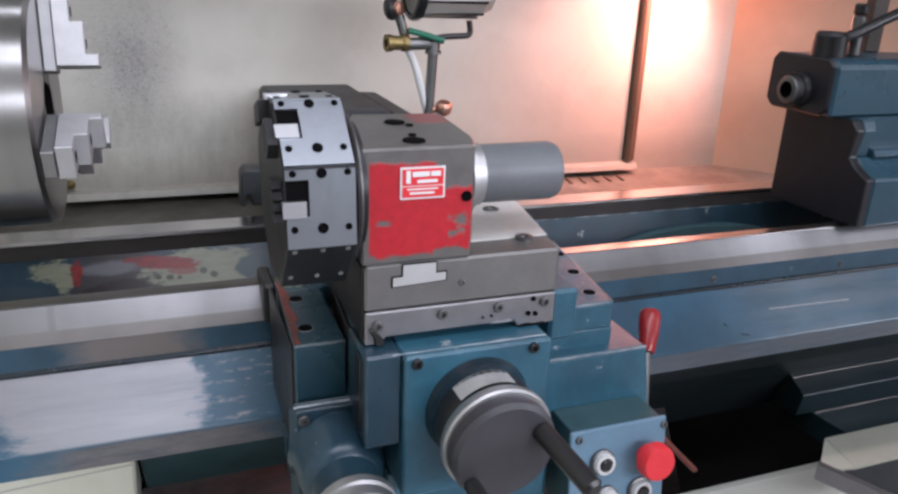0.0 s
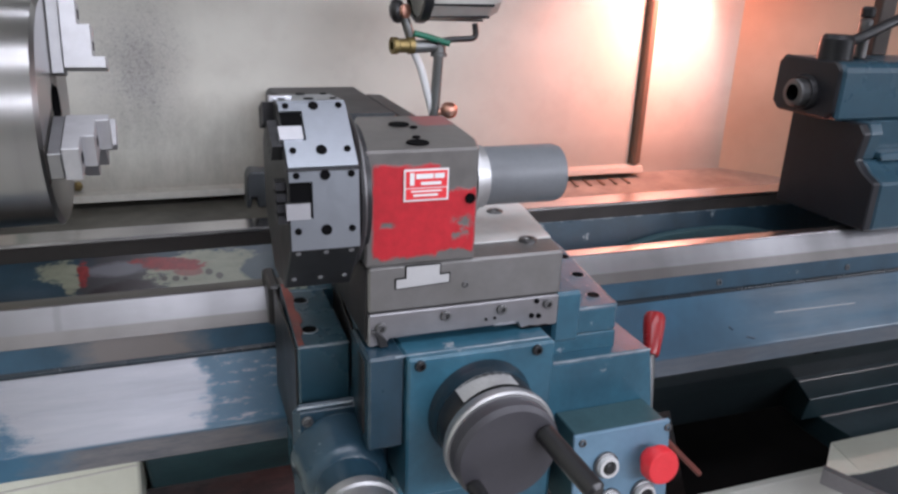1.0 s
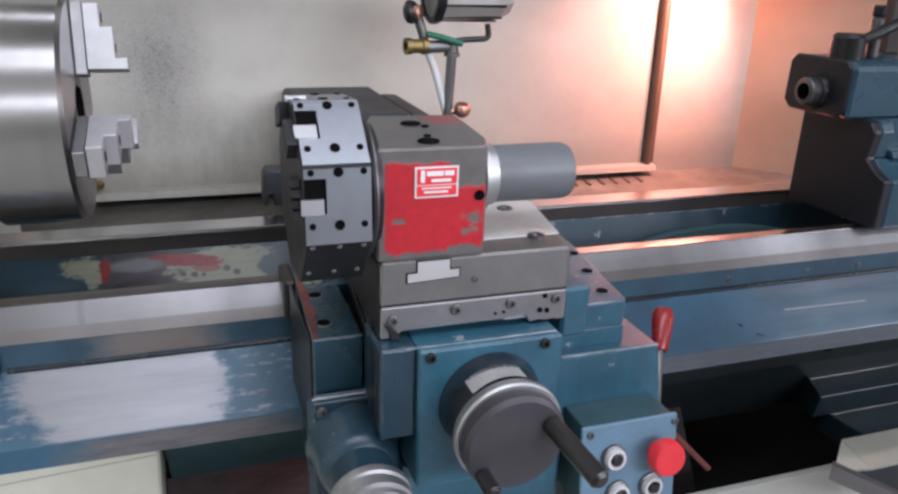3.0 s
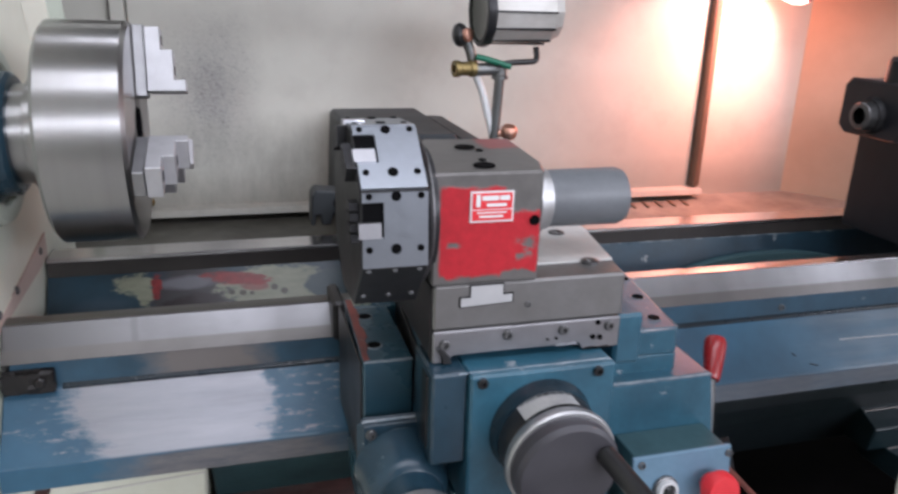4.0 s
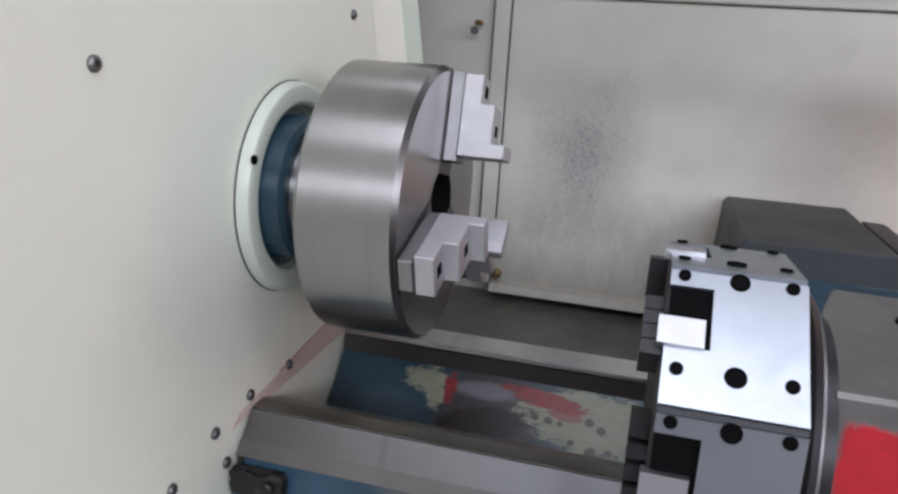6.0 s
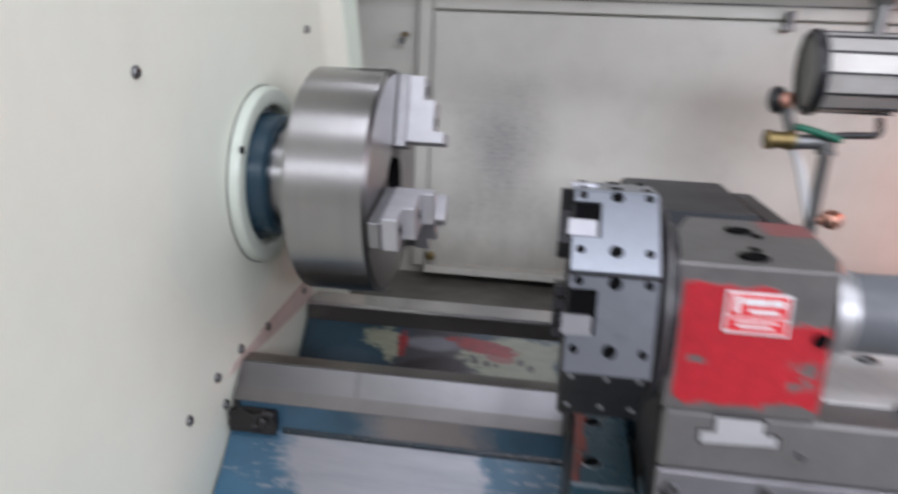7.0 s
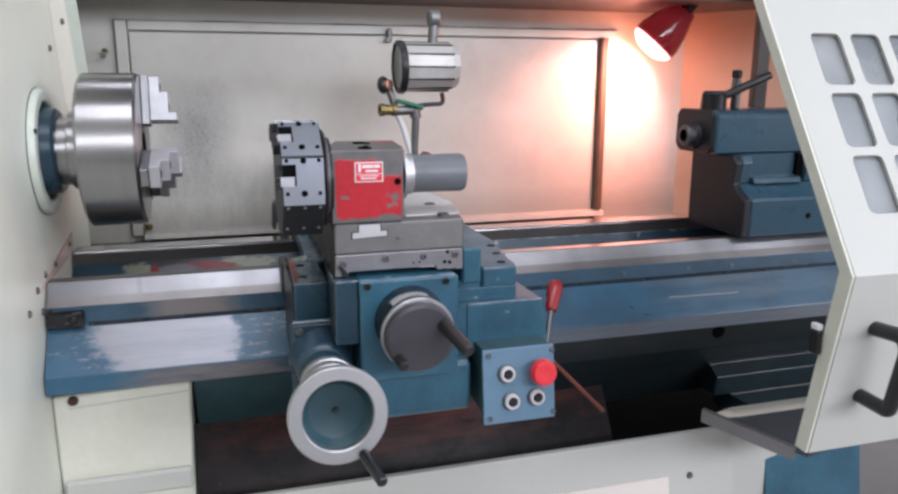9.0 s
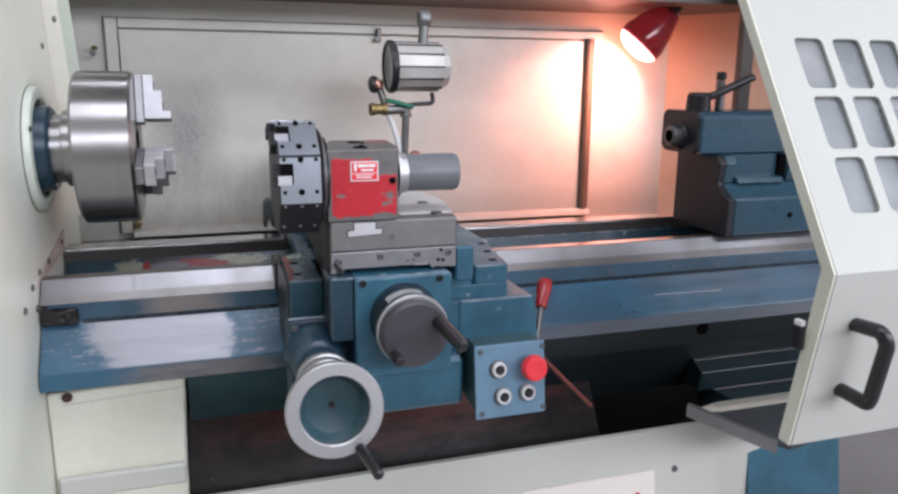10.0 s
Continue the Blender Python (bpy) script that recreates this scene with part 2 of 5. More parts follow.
M_GREEN = painted("green_valve_grip", (0.01, 0.16, 0.09), (0.008, 0.08, 0.05), 0.4, 50, 0.3)
M_SLOT_END = steel("bright_slot_end_steel", (0.60, 0.60, 0.60), 0.45, (1, 1, 1), 90, amount=0.4, metal=0.6)
M_GIB = steel("scuffed_gib_steel", (0.31, 0.305, 0.315), 0.38, (0.3, 1, 1), 110, (0.17, 0.16, 0.16), 0.7, 0.8)
M_DIAL_LABEL = painted("worn_dial_label", (0.42, 0.42, 0.41), (0.16, 0.16, 0.16), 0.45, 60, 0.8)
M_BEZEL = painted("white_bezel_enamel", (0.62, 0.62, 0.61), (0.45, 0.45, 0.45), 0.35, 50, 0.3)
M_WHITE = painted("white_label", (0.75, 0.75, 0.74), (0.6, 0.6, 0.6), 0.5, 50, 0.2)
M_FLAKE = painted("pale_green_paint_flake", (0.36, 0.40, 0.31), (0.10, 0.13, 0.12), 0.5, 60, 1.0, chips=(0.05, 0.09, 0.10), chip_at=0.56)
M_BROWNBLACK = painted("grimy_brown_black_paint", (0.055, 0.040, 0.032), (0.025, 0.019, 0.016), 0.5, 20, 0.7)
M_PLATE_CREAM = painted("warm_white_plate", (0.72, 0.67, 0.60), (0.62, 0.56, 0.49), 0.45, 12, 0.3)
M_PIPE = steel("galvanised_pipe", (0.25, 0.255, 0.25), 0.45, (1, 1, 1), 90, amount=0.6)
M_RUST = painted("rusty_chip_tray", (0.060, 0.018, 0.014), (0.005, 0.004, 0.004), 0.5, 14, 1.0)
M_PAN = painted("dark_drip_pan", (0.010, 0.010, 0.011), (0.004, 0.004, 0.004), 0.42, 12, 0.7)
M_PAN_BLACK = painted("black_pan_bottom", (0.010, 0.0088, 0.0088), (0.0045, 0.004, 0.004), 0.5, 12, 0.7)
for dull in (M_PAN, M_PAN_BLACK):
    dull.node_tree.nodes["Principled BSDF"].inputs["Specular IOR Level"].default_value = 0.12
M_PRIMER = painted("red_primer_edge", (0.23, 0.050, 0.036), (0.08, 0.028, 0.026), 0.5, 60, 1.0, chips=(0.30, 0.30, 0.28), chip_at=0.64)
M_SLIDE_PALE = steel("pale_slide_steel", (0.66, 0.66, 0.64), 0.42, (1, 1, 1), 120, (0.45, 0.44, 0.42), 0.5, 0.35)
M_LENS = painted("dark_green_lens_glass", (0.030, 0.036, 0.026), (0.012, 0.014, 0.010), 0.08, 30, 0.6)
# Oily grime; also paints the shade on the slide's left sides.
M_GRIME_SHADE = painted("oily_grime_and_side_shade", (0.012, 0.009, 0.009), (0.005, 0.005, 0.005), 0.4, 30, 0.8)
M_WORN = painted("rubbed_paint_edge", (0.34, 0.37, 0.39), (0.05, 0.10, 0.14), 0.4, 70, 1.0, metal=0.3)
M_BROWN = painted("brown_stained_strip", (0.15, 0.105, 0.075), (0.07, 0.05, 0.04), 0.45, 8, 0.6)
M_FLOOR = painted("concrete_floor", (0.36, 0.335, 0.32), (0.25, 0.23, 0.22), 0.6, 3, 0.6)
M_SHOP = painted("shop_wall_paint", (0.21, 0.21, 0.205), (0.16, 0.16, 0.155), 0.7, 2, 0.4)
M_LAMP_AL = steel("finned_lamp_aluminium", (0.60, 0.585, 0.55), 0.45, (0.2, 1, 1), 120, (0.33, 0.30, 0.26), 0.6, 0.4)
M_DARKGREY = painted("grey_cover_paint", (0.034, 0.039, 0.043), (0.018, 0.021, 0.024), 0.5, 20, 0.6)


def glass_mat(name, color, rough, trans=1.0):
    m, nt, b = base_mat(name, rough)
    b.inputs["Base Color"].default_value = (*color, 1)
    b.inputs["Transmission Weight"].default_value = trans
    b.inputs["IOR"].default_value = 1.45
    return m


def glow_mat(name, color, strength):
    m, nt, b = base_mat(name, 0.4)
    b.inputs["Base Color"].default_value = (*color, 1)
    b.inputs["Emission Color"].default_value = (*color, 1)
    b.inputs["Emission Strength"].default_value = strength
    return m


M_BULB = glow_mat("heat_bulb_glow", (1.0, 0.60, 0.55), 3.5)
M_REDGLASS = glass_mat("ruby_bulb_glass", (0.20, 0.016, 0.026), 0.10, 0.5)
M_PANE = glass_mat("scuffed_window_plastic", (0.40, 0.43, 0.47), 0.3, 0.55)
pane_nt = M_PANE.node_tree
scuff = noise_tex(pane_nt, 9, 2, 0.5)
pane_nt.links.new(mix_col(pane_nt, ramp(pane_nt, scuff, 0.38, 0.68), (0.21, 0.238, 0.243), (0.37, 0.397, 0.395)), pane_nt.nodes["Principled BSDF"].inputs["Base Color"])
pane_nt.links.new(math_node(pane_nt, "ADD", math_node(pane_nt, "MULTIPLY", scuff, 0.5), 0.05), pane_nt.nodes["Principled BSDF"].inputs["Roughness"])


# ---- mesh helpers ----
FLAT_SIDED = set()


def part(name, bm, material, parent=None, label="", smooth=True):
    me = bpy.data.meshes.new(name)
    bmesh.ops.recalc_face_normals(bm, faces=bm.faces)
    flat = id(bm) in FLAT_SIDED
    FLAT_SIDED.discard(id(bm))
    bm.to_mesh(me)
    bm.free()
    me.materials.append(material)
    if smooth:
        me.shade_smooth()
        me.set_sharp_from_angle(angle=radians(12 if flat else 32))
    ob = new(name, me)
    if parent is not None:
        ob.parent = parent
        ob.matrix_parent_inverse = parent.matrix_world.inverted()
    if label:
        ob["label"] = label
    return ob


def thing(name, label, category, at=(0, 0, 0), group=""):
    ob = new(name)
    ob.empty_display_size = 0.02
    ob.matrix_world = Matrix.Translation(at)
    bpy.context.view_layer.update()
    return tagged(ob, label, category, group)


def soften(bm, edges, width, seg=1):
    if width > 0 and edges:
        bmesh.ops.bevel(bm, geom=list(edges), offset=width, segments=seg, affect="EDGES", profile=0.6)


def box(x0, x1, y0, y1, z0, z1, bev=0.002, bm=None):
    bm = bm or bmesh.new()
    r = bmesh.ops.create_cube(bm, size=1.0, matrix=Matrix.LocRotScale(((x0 + x1) / 2, (y0 + y1) / 2, (z0 + z1) / 2), None, (abs(x1 - x0), abs(y1 - y0), abs(z1 - z0))))
    soften(bm, {e for v in r["verts"] for e in v.link_edges}, bev)
    FLAT_SIDED.add(id(bm))
    return bm


def prism(points, axis, a, b, bev=0.0, bm=None):
    """Extrudes an outline along an axis: points are (y, z) for x, (x, z) for y and (x, y) for z."""
    bm = bm or bmesh.new()

    def at(p, s):
        return {"x": (s, p[0], p[1]), "y": (p[0], s, p[1]), "z": (p[0], p[1], s)}[axis]

    lo = [bm.verts.new(at(p, a)) for p in points]
    hi = [bm.verts.new(at(p, b)) for p in points]
    n = len(points)
    fs = [bm.faces.new(lo), bm.faces.new(hi)]
    fs += [bm.faces.new((lo[i], lo[(i + 1) % n], hi[(i + 1) % n], hi[i])) for i in range(n)]
    bmesh.ops.recalc_face_normals(bm, faces=fs)
    soften(bm, {e for f in fs for e in f.edges}, bev)
    FLAT_SIDED.add(id(bm))
    return bm


def turned(profile, origin, axis, seg=32, bm=None):
    """Turns an outline of (distance along the axis, radius) about the axis through origin."""
    bm = bm or bmesh.new()
    FLAT_SIDED.discard(id(bm))
    turn = Vector(axis).normalized().to_track_quat("Z", "Y").to_matrix().to_4x4()
    m = Matrix.Translation(origin) @ turn
    rings = []
    for s, r in profile:
        if r <= 1e-6:
            rings.append([bm.verts.new(m @ Vector((0, 0, s)))])
        else:
            rings.append([bm.verts.new(m @ Vector((r * math.cos(2 * math.pi * i / seg), r * math.sin(2 * math.pi * i / seg), s))) for i in range(seg)])
    for a, b in zip(rings, rings[1:]):
        for i in range(seg):
            j = (i + 1) % seg
            if len(a) == 1 and len(b) == 1:
                continue
            if len(a) == 1:
                bm.faces.new((a[0], b[i], b[j]))
            elif len(b) == 1:
                bm.faces.new((a[i], a[j], b[0]))
            else:
                bm.faces.new((a[i], a[j], b[j], b[i]))
    return bm


def rod(p, q, r, seg=16, bev=0.0, bm=None, r2=None):
    d = Vector(q) - Vector(p)
    n, r2 = d.length, r if r2 is None else r2
    b = min(bev, r * 0.6, n * 0.3)
    prof = [(0, 0), (0, r - b), (b, r), (n - b, r2), (n, r2 - b), (n, 0)] if b > 0 else [(0, 0), (0, r), (n, r2), (n, 0)]
    return turned(prof, p, d, seg, bm)


def tube(points, r, seg=12, bm=None):
    """A round bar along a bent line."""
    bm = bm or bmesh.new()
    FLAT_SIDED.discard(id(bm))
    pts = [Vector(p) for p in points]
    side, rings = None, []
    for i, p in enumerate(pts):
        t = (pts[min(i + 1, len(pts) - 1)] - pts[max(i - 1, 0)]).normalized()
        side = (t.orthogonal() if side is None else side - t * side.dot(t)).normalized()
        up = t.cross(side)
        rings.append([bm.verts.new(p + r * (side * math.cos(2 * math.pi * k / seg) + up * math.sin(2 * math.pi * k / seg))) for k in range(seg)])
    for a, b in zip(rings, rings[1:]):
        for k in range(seg):
            bm.faces.new((a[k], a[(k + 1) % seg], b[(k + 1) % seg], b[k]))
    bm.faces.new(rings[0])
    bm.faces.new(rings[-1])
    return bm


def bent(points, n=6, radius=0.02):
    """Rounds the corners of a line of points."""
    pts = [Vector(p) for p in points]
    out = [pts[0]]
    for a, b, c in zip(pts, pts[1:], pts[2:]):
        u, v = (a - b), (c - b)
        k = min(radius, u.length * 0.45, v.length * 0.45)
        p, q = b + u.normalized() * k, b + v.normalized() * k
        for i in range(n + 1):
            s = i / n
            out.append(p * (1 - s) ** 2 + b * 2 * s * (1 - s) + q * s * s)
    return out + [pts[-1]]


def socket_bolt(parent, at, axis, r, name="bolt", proud=0.003, head=None):
    """A socket-head bolt: a steel ring with a dark hexagon hole."""
    prof = [(-0.004, 0), (-0.004, r), (proud * 0.7, r), (proud, r * 0.86), (proud, r * 0.5), (proud - r * 0.6, r * 0.45), (proud - r * 0.6, 0)]
    return part(name, turned(prof, at, axis, 16), head or M_BOLT, parent)


def hole(parent, at, axis, r, name="hole", lift=0.0006):
    """A dark counterbore with a thin worn rim."""
    prof = [(0.0, r * 1.1), (lift * 2, r * 1.05), (lift * 2, r * 0.92), (lift, r * 0.85), (lift, 0)]
    return part(name, turned(prof, at, axis, 20), M_HOLE, parent)


# ---- the shop around the machine ----
def structure(name, bm, material, label, category, smooth=True):
    return tagged(part(name, bm, material, None, "", smooth), label, category, "", "structure")


structure("floor", box(-4.2, 5.2, -4.6, 2.6, -1.02, -0.96, 0), M_FLOOR, "grey worn concrete workshop floor", "floor")
structure("wall_west", box(-4.3, -4.2, -4.6, 2.6, -0.96, 2.6, 0), M_SHOP, "plain pale workshop wall", "wall")
structure("wall_east", box(5.2, 5.3, -4.6, 2.6, -0.96, 2.6, 0), M_SHOP, "plain pale workshop wall", "wall")
structure("wall_south", box(-4.2, 5.2, -4.7, -4.6, -0.96, 2.6, 0), M_SHOP, "plain pale workshop wall", "wall")
structure("wall_north", box(-4.2, 5.2, 2.6, 2.7, -0.96, 2.6, 0), M_SHOP, "plain pale workshop wall", "wall")
structure("ceiling", box(-4.2, 5.2, -4.6, 2.6, 2.6, 2.7, 0), M_SHOP, "plain pale workshop ceiling", "ceiling")

# ---- enclosure ----
M_RING = painted("white_green_ring_enamel", (0.60, 0.65, 0.56), (0.48, 0.52, 0.44), 0.36, 9, 0.4, relief=0.04)
M_HS = painted("headstock_cream_enamel", (0.765, 0.785, 0.675), (0.665, 0.68, 0.57), 0.36, 4, 0.3, relief=0.04)
# Reflected pink glow is put into this cream.
M_STRIP = painted("pink_glow_cream_strip", (0.60, 0.50, 0.45), (0.44, 0.34, 0.29), 0.45, 10, 0.6, relief=0.04)
M_RUSTLINE = painted("rusty_joint_line", (0.26, 0.12, 0.085), (0.40, 0.30, 0.25), 0.6, 60, 1.0)
hs_panel = thing("headstock_guard", "cream painted headstock end panel with small screws", "machine panel", (0, -0.2, 0))
part("panel", prism([(-0.55, -0.75), (0.0, -0.75), (0.0, 0.43), (-0.55, 0.43)], "z", -0.95, 0.85, 0.0), M_HS, hs_panel)


def raked(rows, bm=None):
    """A strip folded along sloping lines: each row gives x, and y at z = 0.06 and at z = 0.51."""
    bm = bm or bmesh.new()
    lo = [bm.verts.new((x, y0, 0.06)) for x, y0, y1 in rows]
    hi = [bm.verts.new((x, y1, 0.51)) for x, y0, y1 in rows]
    for i in range(len(rows)):
        j = (i + 1) % len(rows)
        bm.faces.new((lo[i], lo[j], hi[j], hi[i]))
    bm.faces.new(lo), bm.faces.new(hi)
    return bm


part("bend", raked([(0.0004, 0.40, 0.245), (0.012, 0.455, 0.268), (0.019, 0.476, 0.275), (0.012, 0.480, 0.280), (0.0004, 0.470, 0.280)]), M_HS, hs_panel, "folded edge of the end panel")
part("edge_lip", raked([(0.0192, 0.476, 0.275), (0.0375, 0.479, 0.277), (0.0375, 0.483, 0.281), (0.0192, 0.481, 0.279)]), M_RING, hs_panel, "pale turned sheet edge")
part("lower_strip", prism([(-0.012, 0.026), (0.25, 0.030), (0.25, 0.063), (0.184, 0.0565), (0.075, 0.044), (0.0, 0.036)], "x", 0.0004, 0.0012, 0.0002), M_STRIP, hs_panel, "joint strip above the bed, pink glow in its colour")
part("rust_line", prism([(0.075, 0.0442), (0.184, 0.0567), (0.25, 0.0632), (0.25, 0.0650), (0.184, 0.0582), (0.075, 0.0454)], "x", 0.0004, 0.0010, 0), M_RUSTLINE, hs_panel, "thin rusty joint line")
for y, z in ((-0.036, 0.036), (-0.02, 0.0), (-0.095, 0.019), (0.093, 0.044), (-0.15, 0.333), (0.232, 0.378), (0.02, 0.045), (-0.33, 0.30), (0.215, 0.05), (0.300, 0.425)):
    x = 0.0 if y < 0.29 else 0.012
    part("screw", turned([(-0.002, 0), (-0.002, 0.0052), (0.0018, 0.0052), (0.0034, 0.0038), (0.0034, 0.0021), (0.001, 0.0017), (0.001, 0)], (x, y, z), (1, 0, 0), 14), M_BOLT, hs_panel)


def stained_wall():
    """Smoked cream sheet with a cloud of dark coolant specks level with the chuck, grime along the bottom and painted
    shade low down.
    """
    m, nt, b = base_mat("stained_splash_sheet", 0.42)
    big = noise_tex(nt, 2.2, 5)
    mid = noise_tex(nt, 11, 5, 0.65)
    fine = noise_tex(nt, 420, 5, 0.8)
    col = mix_col(nt, ramp(nt, big, 0.38, 0.72), (0.67, 0.67, 0.60), (0.56, 0.55, 0.49))
    col = mix_col(nt, math_node(nt, "MULTIPLY", ramp(nt, mid, 0.5, 0.8), 0.35), col, (0.42, 0.40, 0.36))
    cloud = math_node(nt, "MULTIPLY", span(nt, 0, 0.155, 0.265, 0.04, mid, 0.10), span(nt, 2, 0.09, 0.29, 0.06, mid, 0.12))
    speck = math_node(nt, "MULTIPLY", cloud, math_node(nt, "ADD", math_node(nt, "MULTIPLY", ramp(nt, fine, 0.40, 0.62), 0.5), 0.38))
    col = mix_col(nt, math_node(nt, "MULTIPLY", speck, 0.86), col, (0.16, 0.155, 0.165))
    blot = noise_tex(nt, 150, 4, 0.7, offset=(2, 0, 6))
    col = mix_col(nt, math_node(nt, "MULTIPLY", math_node(nt, "MULTIPLY", cloud, ramp(nt, blot, 0.54, 0.64)), 0.5), col, (0.13, 0.125, 0.135))
    low = math_node(nt, "MULTIPLY", span(nt, 2, -0.2, 0.02, 0.03, mid, 0.05), 0.45)
    col = mix_col(nt, low, col, (0.26, 0.23, 0.19))
    # Ragged dark patch paints the wall's shade low behind the chuck.
    foot_shade = math_node(nt, "MULTIPLY", math_node(nt, "MULTIPLY", blob(nt, 0.22, 0.02, 0.34, 0.11, mid, 0.7, 0.6), 0.42), ramp(nt, noise_tex(nt, 38, 6, 0.75, (1, 1, 0.4)), 0.25, 0.7))
    col = mix_col(nt, foot_shade, col, (0.17, 0.165, 0.135))
    nt.links.new(col, b.inputs["Base Color"])
    nt.links.new(math_node(nt, "ADD", math_node(nt, "MULTIPLY", mid, 0.25), 0.28), b.inputs["Roughness"])
    bump(nt, b, mid, 0.03, 0.001)
    return m


M_BACK = stained_wall()
structure("wall_back", box(-0.35, 1.49, 0.672, 0.69, -0.16, 0.86, 0), M_BACK, "smoke-stained cream sheet metal splash back", "wall")
sb = thing("splash_panel", "grimy cream splash panel screwed to the enclosure back", "machine panel", (0.6, 0.66, 0))
part("sheet", box(0.082, 1.222, 0.654, 0.664, -0.030, 0.428, 0.002), M_BACK, sb)
part("frame_strip", box(0.054, 0.079, 0.657, 0.668, -0.030, 0.452, 0.002), M_BACK, sb)
part("frame_strip", box(0.081, 1.272, 0.657, 0.668, 0.4315, 0.452, 0.002), M_BACK, sb)
M_SOOT = painted("sooty_joint_line", (0.13, 0.11, 0.10), (0.05, 0.045, 0.04), 0.6, 60, 1.0)
rng = random.Random(4)
for x0, x1 in zip([0.055 + 0.0613 * i for i in range(20)], [0.055 + 0.0613 * (i + 1) for i in range(20)]):
    h = rng.uniform(0.0012, 0.0032)
    part("soot_line", prism([(x0, 0.4524), (x1, 0.4524), (x1, 0.4524 + rng.uniform(0.0012, 0.0032)), (x0, 0.4524 + h)], "y", 0.6655, 0.6700, 0), M_SOOT, sb, "sooty joint above the frame")
part("soot_line", prism([(0.0505, -0.03), (0.0536, -0.03), (0.0536, 0.4545), (0.0510, 0.4545)], "y", 0.6655, 0.6700, 0), M_SOOT, sb, "sooty joint beside the frame")
part("hem", prism([(0.63, -0.034), (0.66, -0.034), (0.66, -0.018), (0.636, -0.022)], "x", 0.082, 1.25, 0.001), M_BACK, sb, "turned-out bottom hem")
part("side_angle", prism([(1.224, 0.664), (1.224, 0.640), (1.229, 0.636), (1.250, 0.650), (1.250, 0.664)], "z", -0.018, 0.433, 0.0008), M_BROWN, sb, "dark grimy angle strip")
for x, z in ((0.663, 0.431), (0.033, 0.387)):
    part("clip", box(x - 0.006, x + 0.006, 0.640, 0.657, z - (0.018 if x > 0.1 else 0.004), z + (0.014 if x > 0.1 else 0.004), 0.003), M_BOLT if x > 0.1 else M_BRASS, sb, "small tarnished clip")
    part("clip_screw", turned([(0, 0), (0, 0.006), (0.006, 0.006), (0.006, 0)], (x - 0.004, 0.640, z - 0.012), (0, -1, 0), 10), M_BOLT, sb)

part("drain_fitting", turned([(0, 0), (0, 0.006), (0.005, 0.008), (0.012, 0.008), (0.016, 0.004), (0.016, 0)], (0.092, 0.6535, -0.006), (0, -1, 0), 12), M_BRASS, sb, "small brass fitting at the panel foot")

# Darker orange copy of the cream: dim, lamp-lit look put into the colour.
M_RETURN = painted("lamp_tinted_cream_sheet", (0.56, 0.44, 0.33), (0.42, 0.32, 0.23), 0.5, 5, 0.6, relief=0.05)
structure("wall_right_return", prism([(1.49, 0.672), (1.49, 0.69), (1.80, 0.40), (1.79, 0.385)], "z", -0.16, 0.86), M_RETURN, "cream sheet return at the tailstock end, lamp tint painted in", "wall")
structure("wall_right_end", box(1.95, 1.97, -0.42, 0.70, -0.5, 0.86, 0), M_BACK, "cream enclosure end sheet", "wall")
# Dark colour carries the shade on the hood's underside.
M_HOOD = painted("shade_dark_hood_sheet", (0.13, 0.115, 0.10), (0.07, 0.062, 0.055), 0.5, 4, 0.6)
# Out-of-view sheet, added to keep shop light off the return wall.
structure("unseen_light_shield", prism([(-0.10, 0.560), (0.4295, 0.530), (0.4295, 0.545), (-0.10, 0.575)], "x", 1.46, 1.97), M_HOOD, "unseen sheet added to block light at the tailstock end", "roof")
structure("enclosure_roof", prism([(0.43, 0.512), (0.69, 0.50), (0.69, 0.515), (0.43, 0.527)], "x", -0.35, 1.97), M_HOOD, "sheet hood over the machine, shade in its dark colour", "roof")

# rear chip tray


def tray_sheet():
    """Sheet tray, thick with oil behind the chuck; lamp light is painted into its paler tailstock end."""
    m, nt, b = base_mat("oily_tray_sheet", 0.38)
    w = noise_tex(nt, 14, 6, 0.68)
    fine = noise_tex(nt, 160, 4)
    lamplit = mix_col(nt, ramp(nt, w, 0.4, 0.7), (0.34, 0.31, 0.27), (0.20, 0.18, 0.155))
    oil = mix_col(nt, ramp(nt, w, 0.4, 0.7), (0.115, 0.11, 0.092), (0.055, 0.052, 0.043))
    # Paler past x = 0.8, where the heat lamp's light is painted in.
    col = mix_col(nt, span(nt, 0, -1.0, 0.80, 0.10, w, 0.3), lamplit, oil)
    nt.links.new(mix_col(nt, math_node(nt, "MULTIPLY", fine, 0.2), col, (0.05, 0.045, 0.04)), b.inputs["Base Color"])
    nt.links.new(math_node(nt, "ADD", math_node(nt, "MULTIPLY", w, 0.3), 0.2), b.inputs["Roughness"])
    return m


M_TRAY = tray_sheet()
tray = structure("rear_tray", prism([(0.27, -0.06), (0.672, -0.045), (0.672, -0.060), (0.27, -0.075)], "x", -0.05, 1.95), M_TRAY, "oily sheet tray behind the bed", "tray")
for i in range(9):
    x = 0.93 + i * 0.032
    part("tray_slot", prism([(x, 0.590), (x + 0.006, 0.590), (x + 0.018, 0.645), (x + 0.012, 0.645)], "z", -0.0465, -0.0445), M_BROWN, tray)

